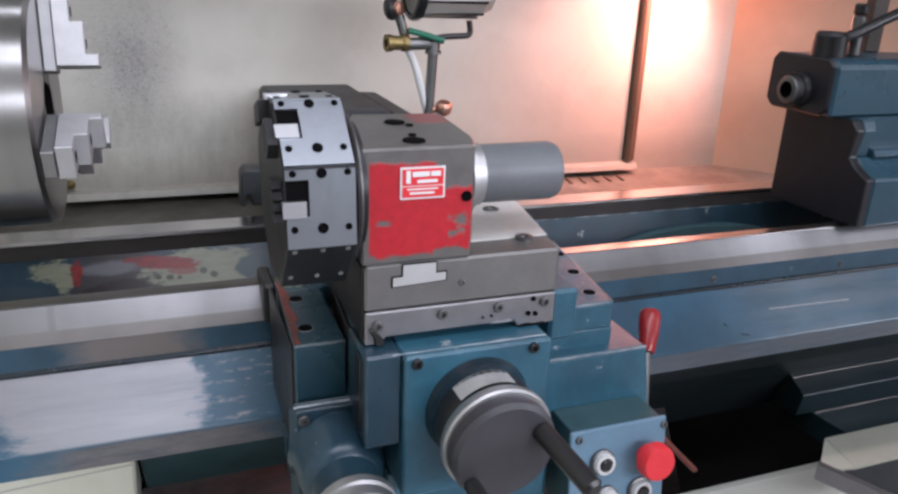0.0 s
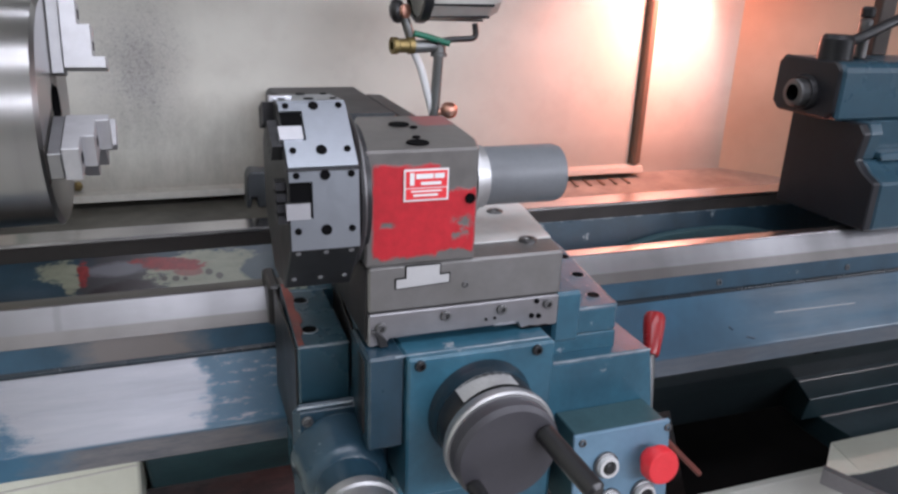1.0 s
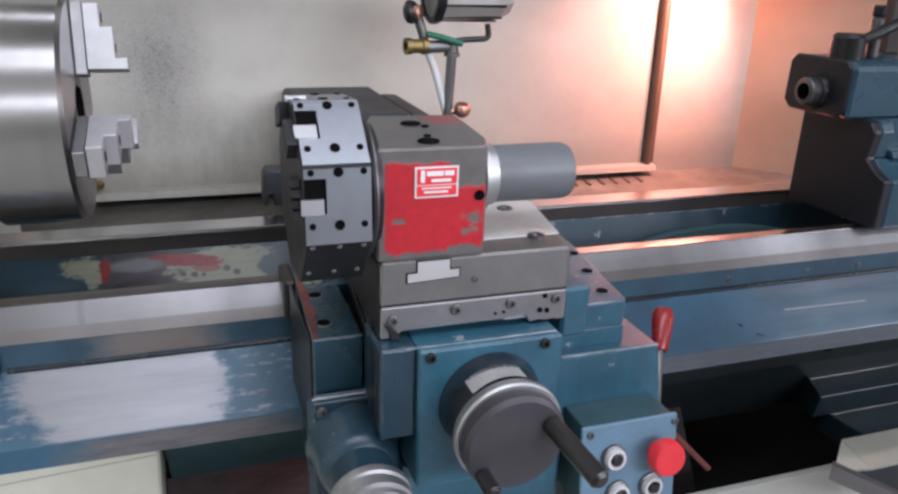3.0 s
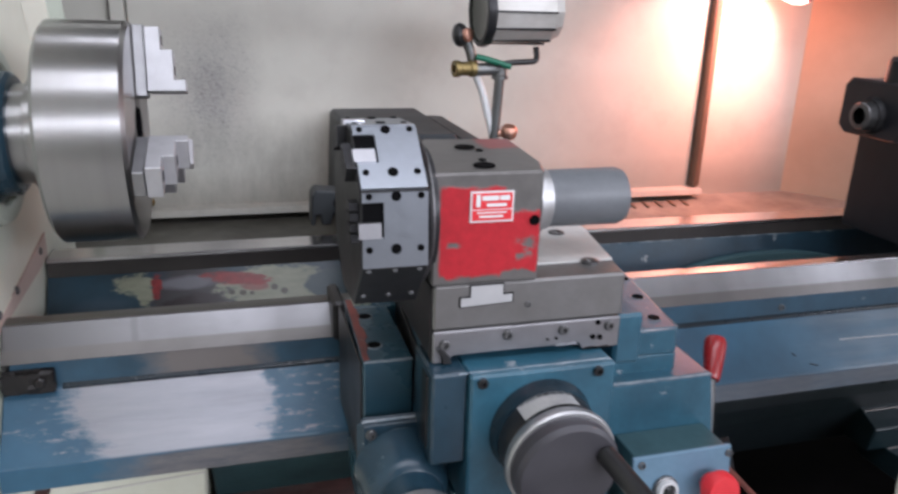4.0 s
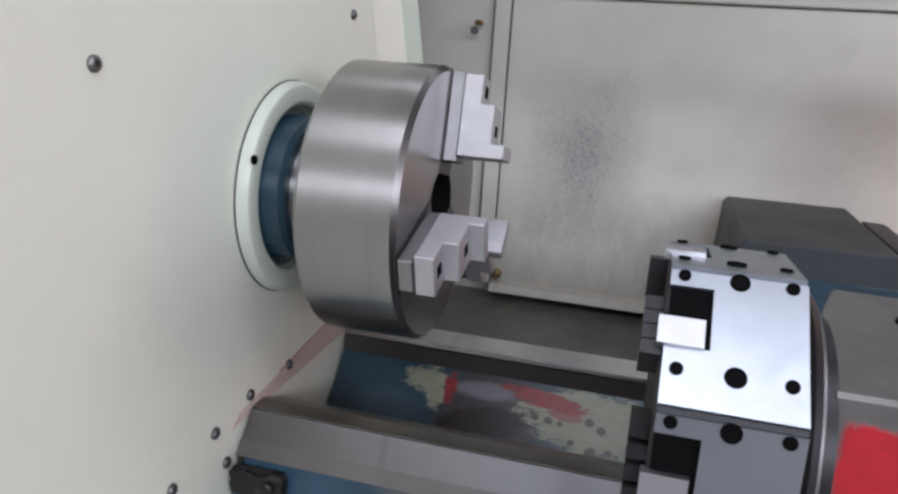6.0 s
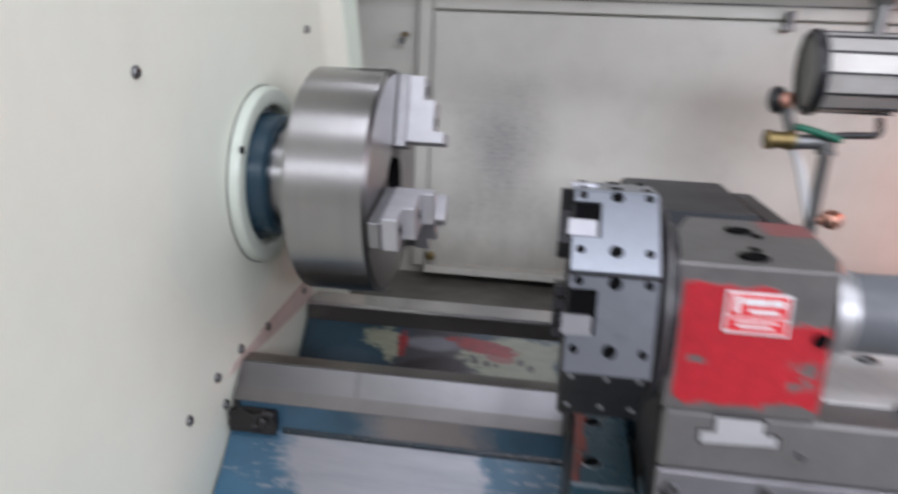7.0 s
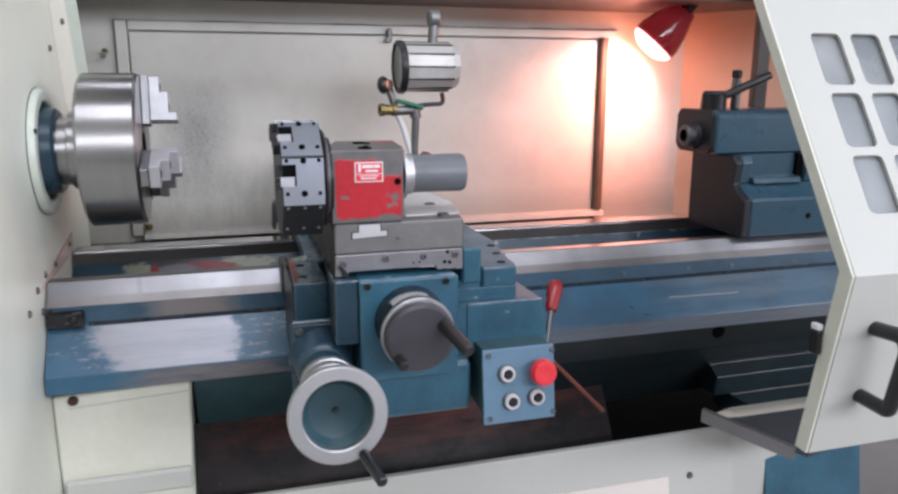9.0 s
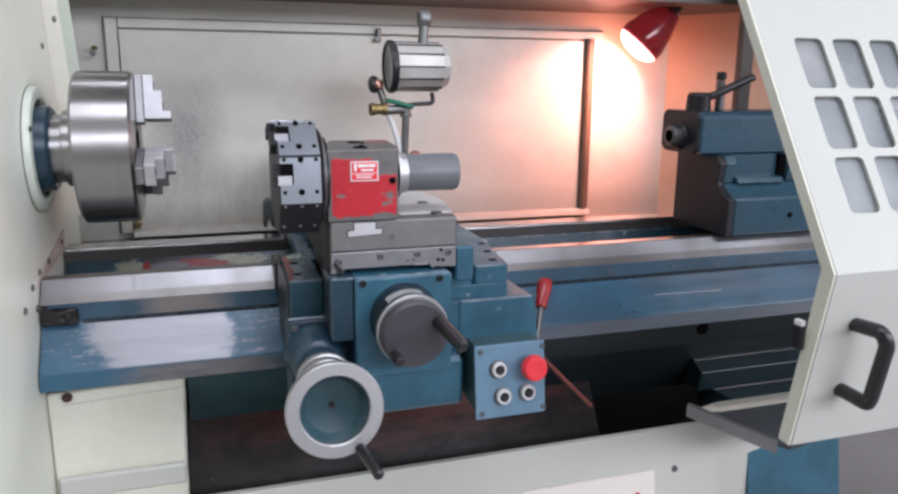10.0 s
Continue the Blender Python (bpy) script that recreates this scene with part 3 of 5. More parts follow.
# ---- lathe bed ----
bed = thing("lathe_bed", "blue lathe bed with bright ground steel ways", "lathe bed", (0.7, 0.1, -0.1))
X1 = 1.94


def inner_paint():
    """Blue inner bed wall, daubed with cream and red paint and bare spots near the headstock."""
    m, nt, b = base_mat("daubed_inner_bed_paint", 0.4)
    w1 = noise_tex(nt, 85, 7, 0.78, (0.45, 1, 1))
    w2 = noise_tex(nt, 130, 7, 0.8, (0.28, 1, 1), offset=(5, 2, 0))
    w3 = noise_tex(nt, 140, 6, 0.75, offset=(1, 7, 3))
    big = noise_tex(nt, 9, 5)

    def over(col, mask, paint, strength=1.0):
        return mix_col(nt, math_node(nt, "MULTIPLY", mask, strength), col, paint)

    col = mix_col(nt, ramp(nt, big, 0.4, 0.7), (0.020, 0.050, 0.072), (0.010, 0.020, 0.028))
    col = over(col, blob(nt, 0.070, -0.030, 0.035, 0.014, w1, 0.6, 0.6), (0.055, 0.085, 0.115), 0.6)
    col = over(col, blob(nt, 0.180, -0.030, 0.055, 0.050, w1, 0.3, 0.3), (0.034, 0.031, 0.034))
    cream = mix_col(nt, ramp(nt, w2, 0.35, 0.7), (0.24, 0.25, 0.185), (0.16, 0.17, 0.12))
    col = over(col, blob(nt, 0.108, -0.003, 0.026, 0.012, w2, 1.5, 0.15), cream)
    col = over(col, blob(nt, 0.122, -0.014, 0.010, 0.012, w2, 1.3, 0.15), cream)
    col = over(col, blob(nt, 0.300, -0.016, 0.082, 0.025, w2, 0.9, 0.12, 0.03), cream)
    col = over(col, blob(nt, 0.420, -0.016, 0.090, 0.022, w1, 0.2, 0.06), (0.020, 0.045, 0.055))
    col = over(col, blob(nt, 0.175, -0.004, 0.036, 0.007, w1, 0.5, 0.5), (0.13, 0.13, 0.145), 0.9)
    col = over(col, blob(nt, 0.174, -0.034, 0.044, 0.017, w1, 0.5, 0.2, -0.12), (0.012, 0.005, 0.006), 1.0)
    red = mix_col(nt, ramp(nt, w3, 0.4, 0.7), (0.22, 0.020, 0.020), (0.12, 0.012, 0.013))
    col = over(col, blob(nt, 0.136, -0.005, 0.006, 0.013, w2, 2.0, 0.3), red)
    col = over(col, blob(nt, 0.240, -0.003, 0.046, 0.0066, w2, 1.2, 0.2, 0.10), red)
    col = over(col, blob(nt, 0.262, -0.013, 0.020, 0.004, w2, 0.9, 0.12, 0.05), red, 0.7)
    for x, z, r in ((0.232, -0.018, 0.004), (0.246, -0.019, 0.0045), (0.288, -0.015, 0.005), (0.301, -0.020, 0.005), (0.272, -0.033, 0.0035), (0.293, -0.038, 0.006), (0.311, -0.036, 0.004), (0.337, -0.031, 0.003), (0.258, -0.020, 0.003)):
        col = over(col, blob(nt, x, z, r, r * 0.7, w3, 0.5, 0.2), (0.035, 0.028, 0.022), 0.9)
    nt.links.new(col, b.inputs["Base Color"])
    nt.links.new(math_node(nt, "ADD", math_node(nt, "MULTIPLY", w1, 0.25), 0.28), b.inputs["Roughness"])
    bump(nt, b, w3, 0.2, 0.0008)
    return m


def cover_paint():
    """Blue sloping bed cover, rubbed to bare metal near the headstock, with sheen painted in towards the tailstock."""
    m, nt, b = base_mat("rubbed_blue_cover_paint", 0.4)
    w1 = noise_tex(nt, 30, 7, 0.74, (0.7, 1, 1))
    w2 = noise_tex(nt, 120, 7, 0.8, (0.13, 1, 1))
    w4 = noise_tex(nt, 34, 6, 0.7, (0.10, 1, 1), offset=(3, 1, 4))
    dry = noise_tex(nt, 210, 6, 0.8, (0.35, 1, 1), offset=(1, 1, 8))
    big = noise_tex(nt, 7, 4)
    blue = mix_col(nt, ramp(nt, big, 0.4, 0.7), (0.038, 0.112, 0.178), (0.021, 0.062, 0.100))
    # Paler mix paints the grazing sheen on the tailstock end.
    end_sheen = math_node(nt, "MULTIPLY", span(nt, 0, 1.06, 2.2, 0.08, w4, 0.35), ramp(nt, w4, 0.25, 0.75))
    blue = mix_col(nt, math_node(nt, "MULTIPLY", end_sheen, 0.68), blue, (0.17, 0.205, 0.235))
    slope = span(nt, 2, -0.0865, -0.020, 0.0012)
    soft_patch = math_node(nt, "MAXIMUM", blob(nt, 0.170, -0.070, 0.105, 0.040, w1, 0.35, 0.65, 0.25), math_node(nt, "MULTIPLY", span(nt, 0, 0.140, 0.268, 0.020, w1, 0.08), span(nt, 2, -0.075, -0.0, 0.004)))
    soft_patch = math_node(nt, "MULTIPLY", soft_patch, span(nt, 0, -0.2, 0.288, 0.024, w1, 0.06))
    brush = math_node(nt, "ADD", math_node(nt, "MULTIPLY", math_node(nt, "SUBTRACT", w2, 0.5), 2.2), math_node(nt, "MULTIPLY", math_node(nt, "SUBTRACT", dry, 0.5), 1.4))
    rub = ramp(nt, math_node(nt, "ADD", soft_patch, math_node(nt, "MULTIPLY", brush, 0.62)), 0.28, 0.66)
    near = math_node(nt, "MULTIPLY", blob(nt, 0.19, -0.055, 0.22, 0.06, w1, 0.2, 0.5), 0.33)
    rub = math_node(nt, "MAXIMUM", math_node(nt, "MULTIPLY", rub, ramp(nt, soft_patch, 0.02, 0.2)), math_node(nt, "MULTIPLY", ramp(nt, math_node(nt, "ADD", near, math_node(nt, "MULTIPLY", brush, 0.6)), 0.42, 0.52), ramp(nt, near, 0.02, 0.1)))
    rub = math_node(nt, "MULTIPLY", rub, slope)
    lip = math_node(nt, "MULTIPLY", math_node(nt, "MAXIMUM", span(nt, 0, 0.118, 0.34, 0.03, w1, 0.12), math_node(nt, "MULTIPLY", span(nt, 0, 0.55, 2.2, 0.08, w1, 0.2), 0.6)), span(nt, 2, -0.2, -0.0885, 0.0015, w1, 0.006))
    bare = mix_col(nt, ramp(nt, w4, 0.38, 0.66), (0.29, 0.288, 0.305), (0.225, 0.223, 0.238))
    col = mix_col(nt, math_node(nt, "MULTIPLY", rub, 0.92), blue, bare)
    col = mix_col(nt, math_node(nt, "MULTIPLY", lip, 0.85), col, mix_col(nt, ramp(nt, w2, 0.4, 0.65), (0.185, 0.165, 0.155), (0.10, 0.095, 0.10)))
    nt.links.new(col, b.inputs["Base Color"])
    nt.links.new(math_node(nt, "MULTIPLY", rub, 0.55), b.inputs["Metallic"])
    nt.links.new(math_node(nt, "ADD", math_node(nt, "MULTIPLY", big, 0.2), 0.24), b.inputs["Roughness"])
    bump(nt, b, math_node(nt, "ADD", math_node(nt, "MULTIPLY", rub, -0.6), math_node(nt, "MULTIPLY", w2, 0.3)), 0.05, 0.0005)
    return m


def fascia_paint():
    """Blue strip below the way with one stretch worn to brownish metal."""
    m, nt, b = base_mat("worn_blue_fascia_paint", 0.4)
    w1 = noise_tex(nt, 30, 6, 0.7, (0.5, 1, 1))
    big = noise_tex(nt, 12, 5)
    col = mix_col(nt, ramp(nt, big, 0.4, 0.7), (0.030, 0.078, 0.120), (0.018, 0.046, 0.070))
    col = mix_col(nt, math_node(nt, "MULTIPLY", span(nt, 0, 0.145, 0.262, 0.018, w1, 0.08), 0.85), col, (0.17, 0.145, 0.13))
    col = mix_col(nt, ramp(nt, w1, 0.70, 0.73), col, (0.25, 0.26, 0.27))
    nt.links.new(col, b.inputs["Base Color"])
    nt.links.new(math_node(nt, "ADD", math_node(nt, "MULTIPLY", big, 0.25), 0.26), b.inputs["Roughness"])
    return m


M_FASCIA = fascia_paint()
M_TEAL_BLACK = painted("near_black_teal_paint", (0.015, 0.024, 0.028), (0.007, 0.011, 0.013), 0.4, 14, 0.8)
M_STEP = painted("dark_teal_step_paint", (0.017, 0.036, 0.043), (0.008, 0.014, 0.017), 0.34, 20, 0.9)
M_INNER = inner_paint()
M_COVER = cover_paint()
FLANK = [(-0.006, 0.000), (0.0195, 0.0325), (0.034, 0.010), (0.034, -0.02), (-0.004, -0.02)]
BACK = [(0.0200, 0.0332), (0.0400, 0.0334), (0.076, 0.018), (0.076, -0.02), (0.0345, -0.02), (0.0345, 0.010)]
part("front_way", prism(FLANK, "x", 0.002, X1, 0.0004), M_RAIL, bed, "bright ground steel vee way with a dull joint")
part("way_foot", prism([(-0.0067, 0.0001), (0.0019, 0.0112), (0.0014, 0.0117), (-0.0073, 0.0005)], "x", 0.002, X1, 0), M_WAY_FOOT, bed, "dull lower strip of the vee way")
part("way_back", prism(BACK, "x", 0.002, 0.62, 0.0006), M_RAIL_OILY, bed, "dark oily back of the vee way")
part("way_back", prism(BACK, "x", 0.6205, X1, 0.0006), M_RAIL_TOP, bed, "bright back of the vee way")
part("rear_way", prism([(0.223, 0.029), (0.224, 0.034), (0.268, 0.034), (0.269, 0.029)], "x", 0.004, X1, 0.0008), M_RAIL_TOP, bed, "bright flat rear way")
part("rear_way_side", prism([(0.2225, 0.0285), (0.272, 0.0285), (0.274, -0.03), (0.2225, -0.03)], "x", 0.004, X1, 0), M_RAIL_DULL, bed, "dull dark side of the rear way")
part("inner_wall", prism([(0.2215, 0.010), (0.150, -0.075), (0.10, -0.12), (0.10, -0.16), (0.2215, -0.16)], "x", 0.004, 0.62, 0), M_INNER, bed, "inner bed wall daubed with cream and red paint")
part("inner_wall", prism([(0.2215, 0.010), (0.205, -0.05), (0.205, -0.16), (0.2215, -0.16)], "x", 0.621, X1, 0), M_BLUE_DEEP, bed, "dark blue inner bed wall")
part("inner_floor", box(0.621, X1, 0.053, 0.2045, -0.13, -0.12, 0), M_PAN, bed, "dark bed bottom")
rib = [(0.90 + 0.36 * i / 24, -0.012 - 0.030 * abs(2 * i / 24 - 1) ** 2.2) for i in range(25)]
part("rib", prism([(0.90, -0.11)] + rib + [(1.26, -0.11)], "y", 0.190, 0.2035, 0.001), M_TEAL, bed, "arched casting rib")
part("fascia", prism([(-0.006, -0.0005), (-0.002, -0.0005), (-0.002, -0.03), (-0.010, -0.03)], "x", 0.01, X1, 0), M_FASCIA, bed, "blue strip under the front way")
# Dark strip stands in for the shadow line over the cover.
part("seam_shadow", prism([(-0.0084, -0.0235), (-0.0124, -0.0265), (-0.0124, -0.0300), (-0.0084, -0.0300)], "x", 0.058, X1, 0.0003), M_OIL_SHADE_BLUE, bed, "dark strip painting the shadow line above the cover")
bm = box(0.004, 0.053, -0.021, -0.0095, -0.029, -0.005, 0.002)
bmesh.ops.subdivide_edges(bm, edges=bm.edges[:], cuts=3, use_grid_fill=True)
lump = random.Random(8)
for v in bm.verts:
    v.co += Vector((lump.uniform(-0.0012, 0.0012), lump.uniform(-0.0016, 0.0016), lump.uniform(-0.0016, 0.0016)))
part("gib_block", bm, M_GRIME_SHADE, bed, "rough greasy clamp block at the headstock")
part("gib_bolt", rod((0.040, -0.019, -0.016), (0.040, -0.0250, -0.016), 0.0060, 8, 0.002), M_GRIME_SHADE, bed, "greasy black bolt head")
part("front_cover", prism([(-0.008, -0.026), (-0.0362, -0.0568), (-0.066, -0.086), (-0.069, -0.112), (-0.060, -0.112), (-0.056, -0.092), (0.0, -0.034)], "x", 0.002, X1, 0.0012), M_COVER, bed, "sloping blue cover rubbed to bare metal")
part("bed_casting", prism([(-0.020, -0.131), (0.27, -0.131), (0.27, -0.30), (0.090, -0.30), (0.060, -0.238)], "x", 0.198, 0.74, 0.003), M_TEAL, bed, "dark teal bed casting")
part("bed_casting", prism([(0.002, -0.131), (0.27, -0.131), (0.27, -0.30), (0.070, -0.30), (0.040, -0.226), (0.014, -0.185)], "x", 0.741, X1, 0.002), M_TEAL_BLACK, bed, "near-black teal bed casting")
part("drain_hole", turned([(0, 0), (0, 0.013), (0.0015, 0.013), (0.0015, 0)], (1.174, 0.0055, -0.152), (0, -1, -0.22), 20), M_HOLE, bed)
for x in (0.40, 0.95, 1.18):
    socket_bolt(bed, (x, -0.0075, -0.015), (0, -1, 0.1), 0.0045, proud=0.002)
for x0, x1, y, z in ((0.37, 0.43, -0.0295, -0.0490), (0.40, 0.47, -0.0355, -0.0555)):
    part("scratch", box(x0, x1, y - 0.0006, y + 0.0006, z - 0.0004, z + 0.0011, 0), M_WORN, bed, "long bright scratch")
part("scratch", tube([Vector((1.030, -0.0368, -0.0574)), Vector((1.075, -0.0373, -0.0579)), Vector((1.130, -0.0379, -0.0585)), Vector((1.175, -0.0385, -0.0590))], 0.0008, 6), M_SLOT_END, bed, "long bright scratch")
for p, q in (((0.9464, -0.0448, -0.0650), (0.9510, -0.0484, -0.0686)), ((0.9686, -0.0574, -0.0774), (0.9803, -0.0599, -0.0798))):
    part("nick", tube([p, q], 0.0009, 6), M_GRIME_SHADE, bed, "dark nick in the cover paint")


def baffle_sheet():
    """Sheet black with oil, rust showing through below the carriage, and scattered bright chips."""
    m, nt, b = base_mat("oily_rusty_baffle", 0.5)
    w = noise_tex(nt, 16, 7, 0.72, (0.6, 1, 1))
    fine = noise_tex(nt, 170, 3, 0.6)
    streak = noise_tex(nt, 22, 6, 0.7, (0.16, 1, 1), offset=(4, 2, 7))
    col = mix_col(nt, ramp(nt, w, 0.40, 0.62), (0.016, 0.012, 0.011), (0.004, 0.0035, 0.0035))
    rust = math_node(nt, "MULTIPLY", blob(nt, 0.60, -0.262, 0.30, 0.050, w, 0.9, 0.8), ramp(nt, streak, 0.36, 0.60))
    col = mix_col(nt, math_node(nt, "MULTIPLY", rust, 0.9), col, (0.105, 0.030, 0.024))
    col = mix_col(nt, math_node(nt, "MULTIPLY", ramp(nt, streak, 0.58, 0.70), 0.6), col, (0.060, 0.044, 0.040))
    col = mix_col(nt, ramp(nt, fine, 0.745, 0.77), col, (0.35, 0.34, 0.33))
    nt.links.new(col, b.inputs["Base Color"])
    nt.links.new(math_node(nt, "ADD", math_node(nt, "MULTIPLY", w, 0.4), 0.22), b.inputs["Roughness"])
    b.inputs["Specular IOR Level"].default_value = 0.15
    bump(nt, b, w, 0.3, 0.002)
    return m


M_BAFFLE = baffle_sheet()
foot = thing("bed_foot", "cream painted cast machine foot under the bed", "machine foot", (0.1, 0.0, -0.9))
part("column", prism([(0.0012, -0.132), (0.196, -0.122), (0.190, -0.27), (0.190, -0.96), (0.0012, -0.96)], "y", -0.030, 0.25, 0.003), M_CREAM_YELLOW, foot)
part("greasy_bolt", rod((0.030, -0.0315, -0.136), (0.030, -0.040, -0.136), 0.0075, 8, 0.002), M_RUST, foot, "rusty greasy bolt head")
part("seam", prism([(0.022, -0.1495), (0.194, -0.1405), (0.194, -0.1418), (0.022, -0.1512)], "y", -0.0312, -0.0301, 0), M_WALL, foot, "stained seam")
part("ledge", box(0.006, 0.190, -0.042, -0.0305, -0.30, -0.265, 0.004), M_CREAM, foot)

# ---- front pan and base cabinet ----
pan = thing("chip_pan", "cream sheet chip pan with a dark rusty bottom", "chip pan", (0.6, 0.0, -0.9))
part("front_lip", prism([(-0.0842, -0.3012), (-0.0956, -0.3012), (-0.1340, -0.5433), (-0.1340, -0.857), (-0.1227, -0.857), (-0.1227, -0.5433)], "x", 0.1925, 1.1404, 0.001), M_CREAM, pan, "cream front sheet")
lip = prism([(1.1409, -0.3034), (1.2685, -0.3631), (1.2173, -0.3724), (1.2173, -0.857), (1.1409, -0.857)], "y", 0.0, 0.0114, 0)
for v in lip.verts:
    v.co.y -= 0.0956 + 0.0384 * min(1.0, (-0.3012 - v.co.z) / 0.242)
part("front_lip", lip, M_CREAM, pan, "cream front sheet, cut down under the track")
part("bottom", prism([(-0.083, -0.42), (0.6, -0.39), (0.6, -0.40), (-0.083, -0.43)], "x", 0.192, 1.438, 0), M_PAN_BLACK, pan, "black pan bottom")
STEEP = [(-0.0450, -0.4150), (0.0610, -0.2400), (0.0660, -0.2430), (-0.0400, -0.4180)]
part("baffle", prism(STEEP, "x", 0.1925, 0.95, 0), M_BAFFLE, pan, "steep rusty chip baffle")
part("screw", turned([(0, 0), (0, 0.007), (0.004, 0.0056), (0.004, 0)], (1.052, -0.1068, -0.3795), (0, -1, 0), 10), M_BOLT, pan)
cab = thing("base_cabinet", "blue painted machine base cabinet on the floor", "machine base", (1.33, 0, -0.95))
part("body", box(1.222, 1.440, -0.116, 0.5, -0.955, -0.62, 0.004), M_BLUE_CLEAN, cab)
part("front_sheet", prism([(-0.1020, -0.348), (-0.1335, -0.5433), (-0.1335, -0.80), (-0.1165, -0.80), (-0.1165, -0.5433), (-0.0860, -0.348)], "x", 1.2178, 1.4420, 0.0015), M_BLUE_CLEAN, cab)
part("plinth", box(1.230, 1.435, -0.11, 0.5, -0.96, -0.9555, 0.001), M_PAN, cab)
plate = thing("front_plate", "white sheet plate with a red mark on the pan", "sign plate", (0.85, -0.12, -0.45))
part("sheet", prism([(-0.1081, -0.3724), (-0.1124, -0.3724), (-0.1348, -0.5148), (-0.1305, -0.5148)], "x", 0.696, 1.005, 0), M_PLATE_CREAM, plate)
part("red_mark", prism([(0.945, -0.422), (0.955, -0.419), (0.967, -0.407), (0.972, -0.409), (0.961, -0.427), (0.950, -0.430)], "y", -0.1235, -0.1190, 0), M_STOP, plate)

# ---- chuck ----
AY, AZ = 0.085, 0.222
chuck = thing("lathe_chuck", "large bright steel three-jaw lathe chuck", "chuck", (0.06, AY, AZ))
part("flange_ring", turned([(0.0005, 0.072), (0.0005, 0.0955), (0.006, 0.0955), (0.011, 0.0925), (0.012, 0.090), (0.012, 0.0785), (0.010, 0.0755), (0.004, 0.075)], (0, 0.0945, 0.220), (1, 0, 0), 72), M_RING, chuck, "cream cover ring on the headstock")
part("ring_joint", turned([(0.0002, 0.0945), (0.0002, 0.0964), (0.0012, 0.0964), (0.0012, 0.0945)], (0, 0.0945, 0.220), (1, 0, 0), 72), M_GRIME_SHADE, chuck, "dark oily joint round the cover ring")
part("spindle_boss", turned([(0.001, 0), (0.001, 0.0715), (0.004, 0.0715), (0.006, 0.066), (0.026, 0.064), (0.030, 0.060), (0.034, 0)], (0, AY, AZ), (1, 0, 0), 56), M_BLUE_DEEP, chuck, "blue spindle boss")
part("spindle_nose", turned([(0.030, 0), (0.030, 0.052), (0.044, 0.052), (0.046, 0.058), (0.066, 0.058), (0.066, 0)], (0, AY, AZ), (1, 0, 0), 48), M_CHUCK, chuck, "steel spindle nose")
part("body", turned([(0.065, 0), (0.065, 0.112), (0.069, 0.1165), (0.143, 0.1165), (0.147, 0.112), (0.147, 0.030), (0.127, 0.026), (0.127, 0)], (0, AY, AZ), (1, 0, 0), 96), M_CHUCK, chuck)
part("bore", turned([(0.1265, 0), (0.1275, 0.0), (0.1275, 0.0255), (0.146, 0.0295), (0.1475, 0.0315), (0.1475, 0.0295), (0.1285, 0.0245), (0.1285, 0)], (0, AY, AZ), (1, 0, 0), 40), M_HOLE, chuck, "dark through bore")
part("screw", turned([(0, 0), (0, 0.004), (0.002, 0.004), (0.002, 0)], (0.0108, 0.0105, 0.257), (1, 0, 0), 10), M_HOLE, chuck)


def stepped(profile, half, name, material, label, turn):
    """A chuck piece with an outline of (x, distance from the axis), turned about the spindle."""
    ob = part(name, prism(profile, "y", -half, half, 0.0008), material, None, label)
    ob.matrix_world = Matrix.Translation((0, AY, AZ)) @ Matrix.Rotation(radians(turn), 4, "X")
    ob.parent = chuck
    ob.matrix_parent_inverse = chuck.matrix_world.inverted()
    return ob


JAW = [(0.160, 0.042), (0.1995, 0.042), (0.1995, 0.054), (0.1875, 0.054), (0.1875, 0.086), (0.1755, 0.086), (0.1755, 0.110), (0.160, 0.110)]
MASTER = [(0.1478, 0.037), (0.1596, 0.037), (0.1596, 0.1125), (0.1478, 0.1125)]
SLOT = [(0.1462, 0.026), (0.1476, 0.026), (0.1476, 0.1135), (0.1462, 0.1135)]
for a in (-13, 107, 227):
    jaw = stepped(JAW, 0.017, "jaw", M_JAW_BRIGHT, "three-stepped bright ground jaw", a)
    stepped(MASTER, 0.0135, "master_jaw", M_JAW_DULL, "dull sliding base of the jaw", a)
    stepped(SLOT, 0.019, "slide", M_RAIL_DULL, "dark jaw slot", a)
    for r in (0.066, 0.098):
        bolt = stepped([(0.1750, r - 0.005), (0.1880 if r < 0.08 else 0.1762, r - 0.005), (0.1880 if r < 0.08 else 0.1762, r + 0.005), (0.1750, r + 0.005)], 0.005, "jaw_bolt", M_HOLE, "dark bolt recess", a)
M_RUSTWIRE = painted("rusty_wire", (0.16, 0.035, 0.022), (0.07, 0.02, 0.015), 0.6, 60, 0.6)

# ---- carriage ----
car = thing("carriage", "blue lathe carriage with apron straddling the bed ways", "lathe carriage", (0.5, 0, 0.03))
part("left_wing", prism([(0.3495, -0.0715), (0.4125, -0.0715), (0.425, 0.0), (0.425, 0.28), (0.385, 0.28), (0.378, -0.030), (0.350, -0.046)], "z", 0.037, 0.062, 0.001), M_BLUE_WING, car, "blue saddle wing")
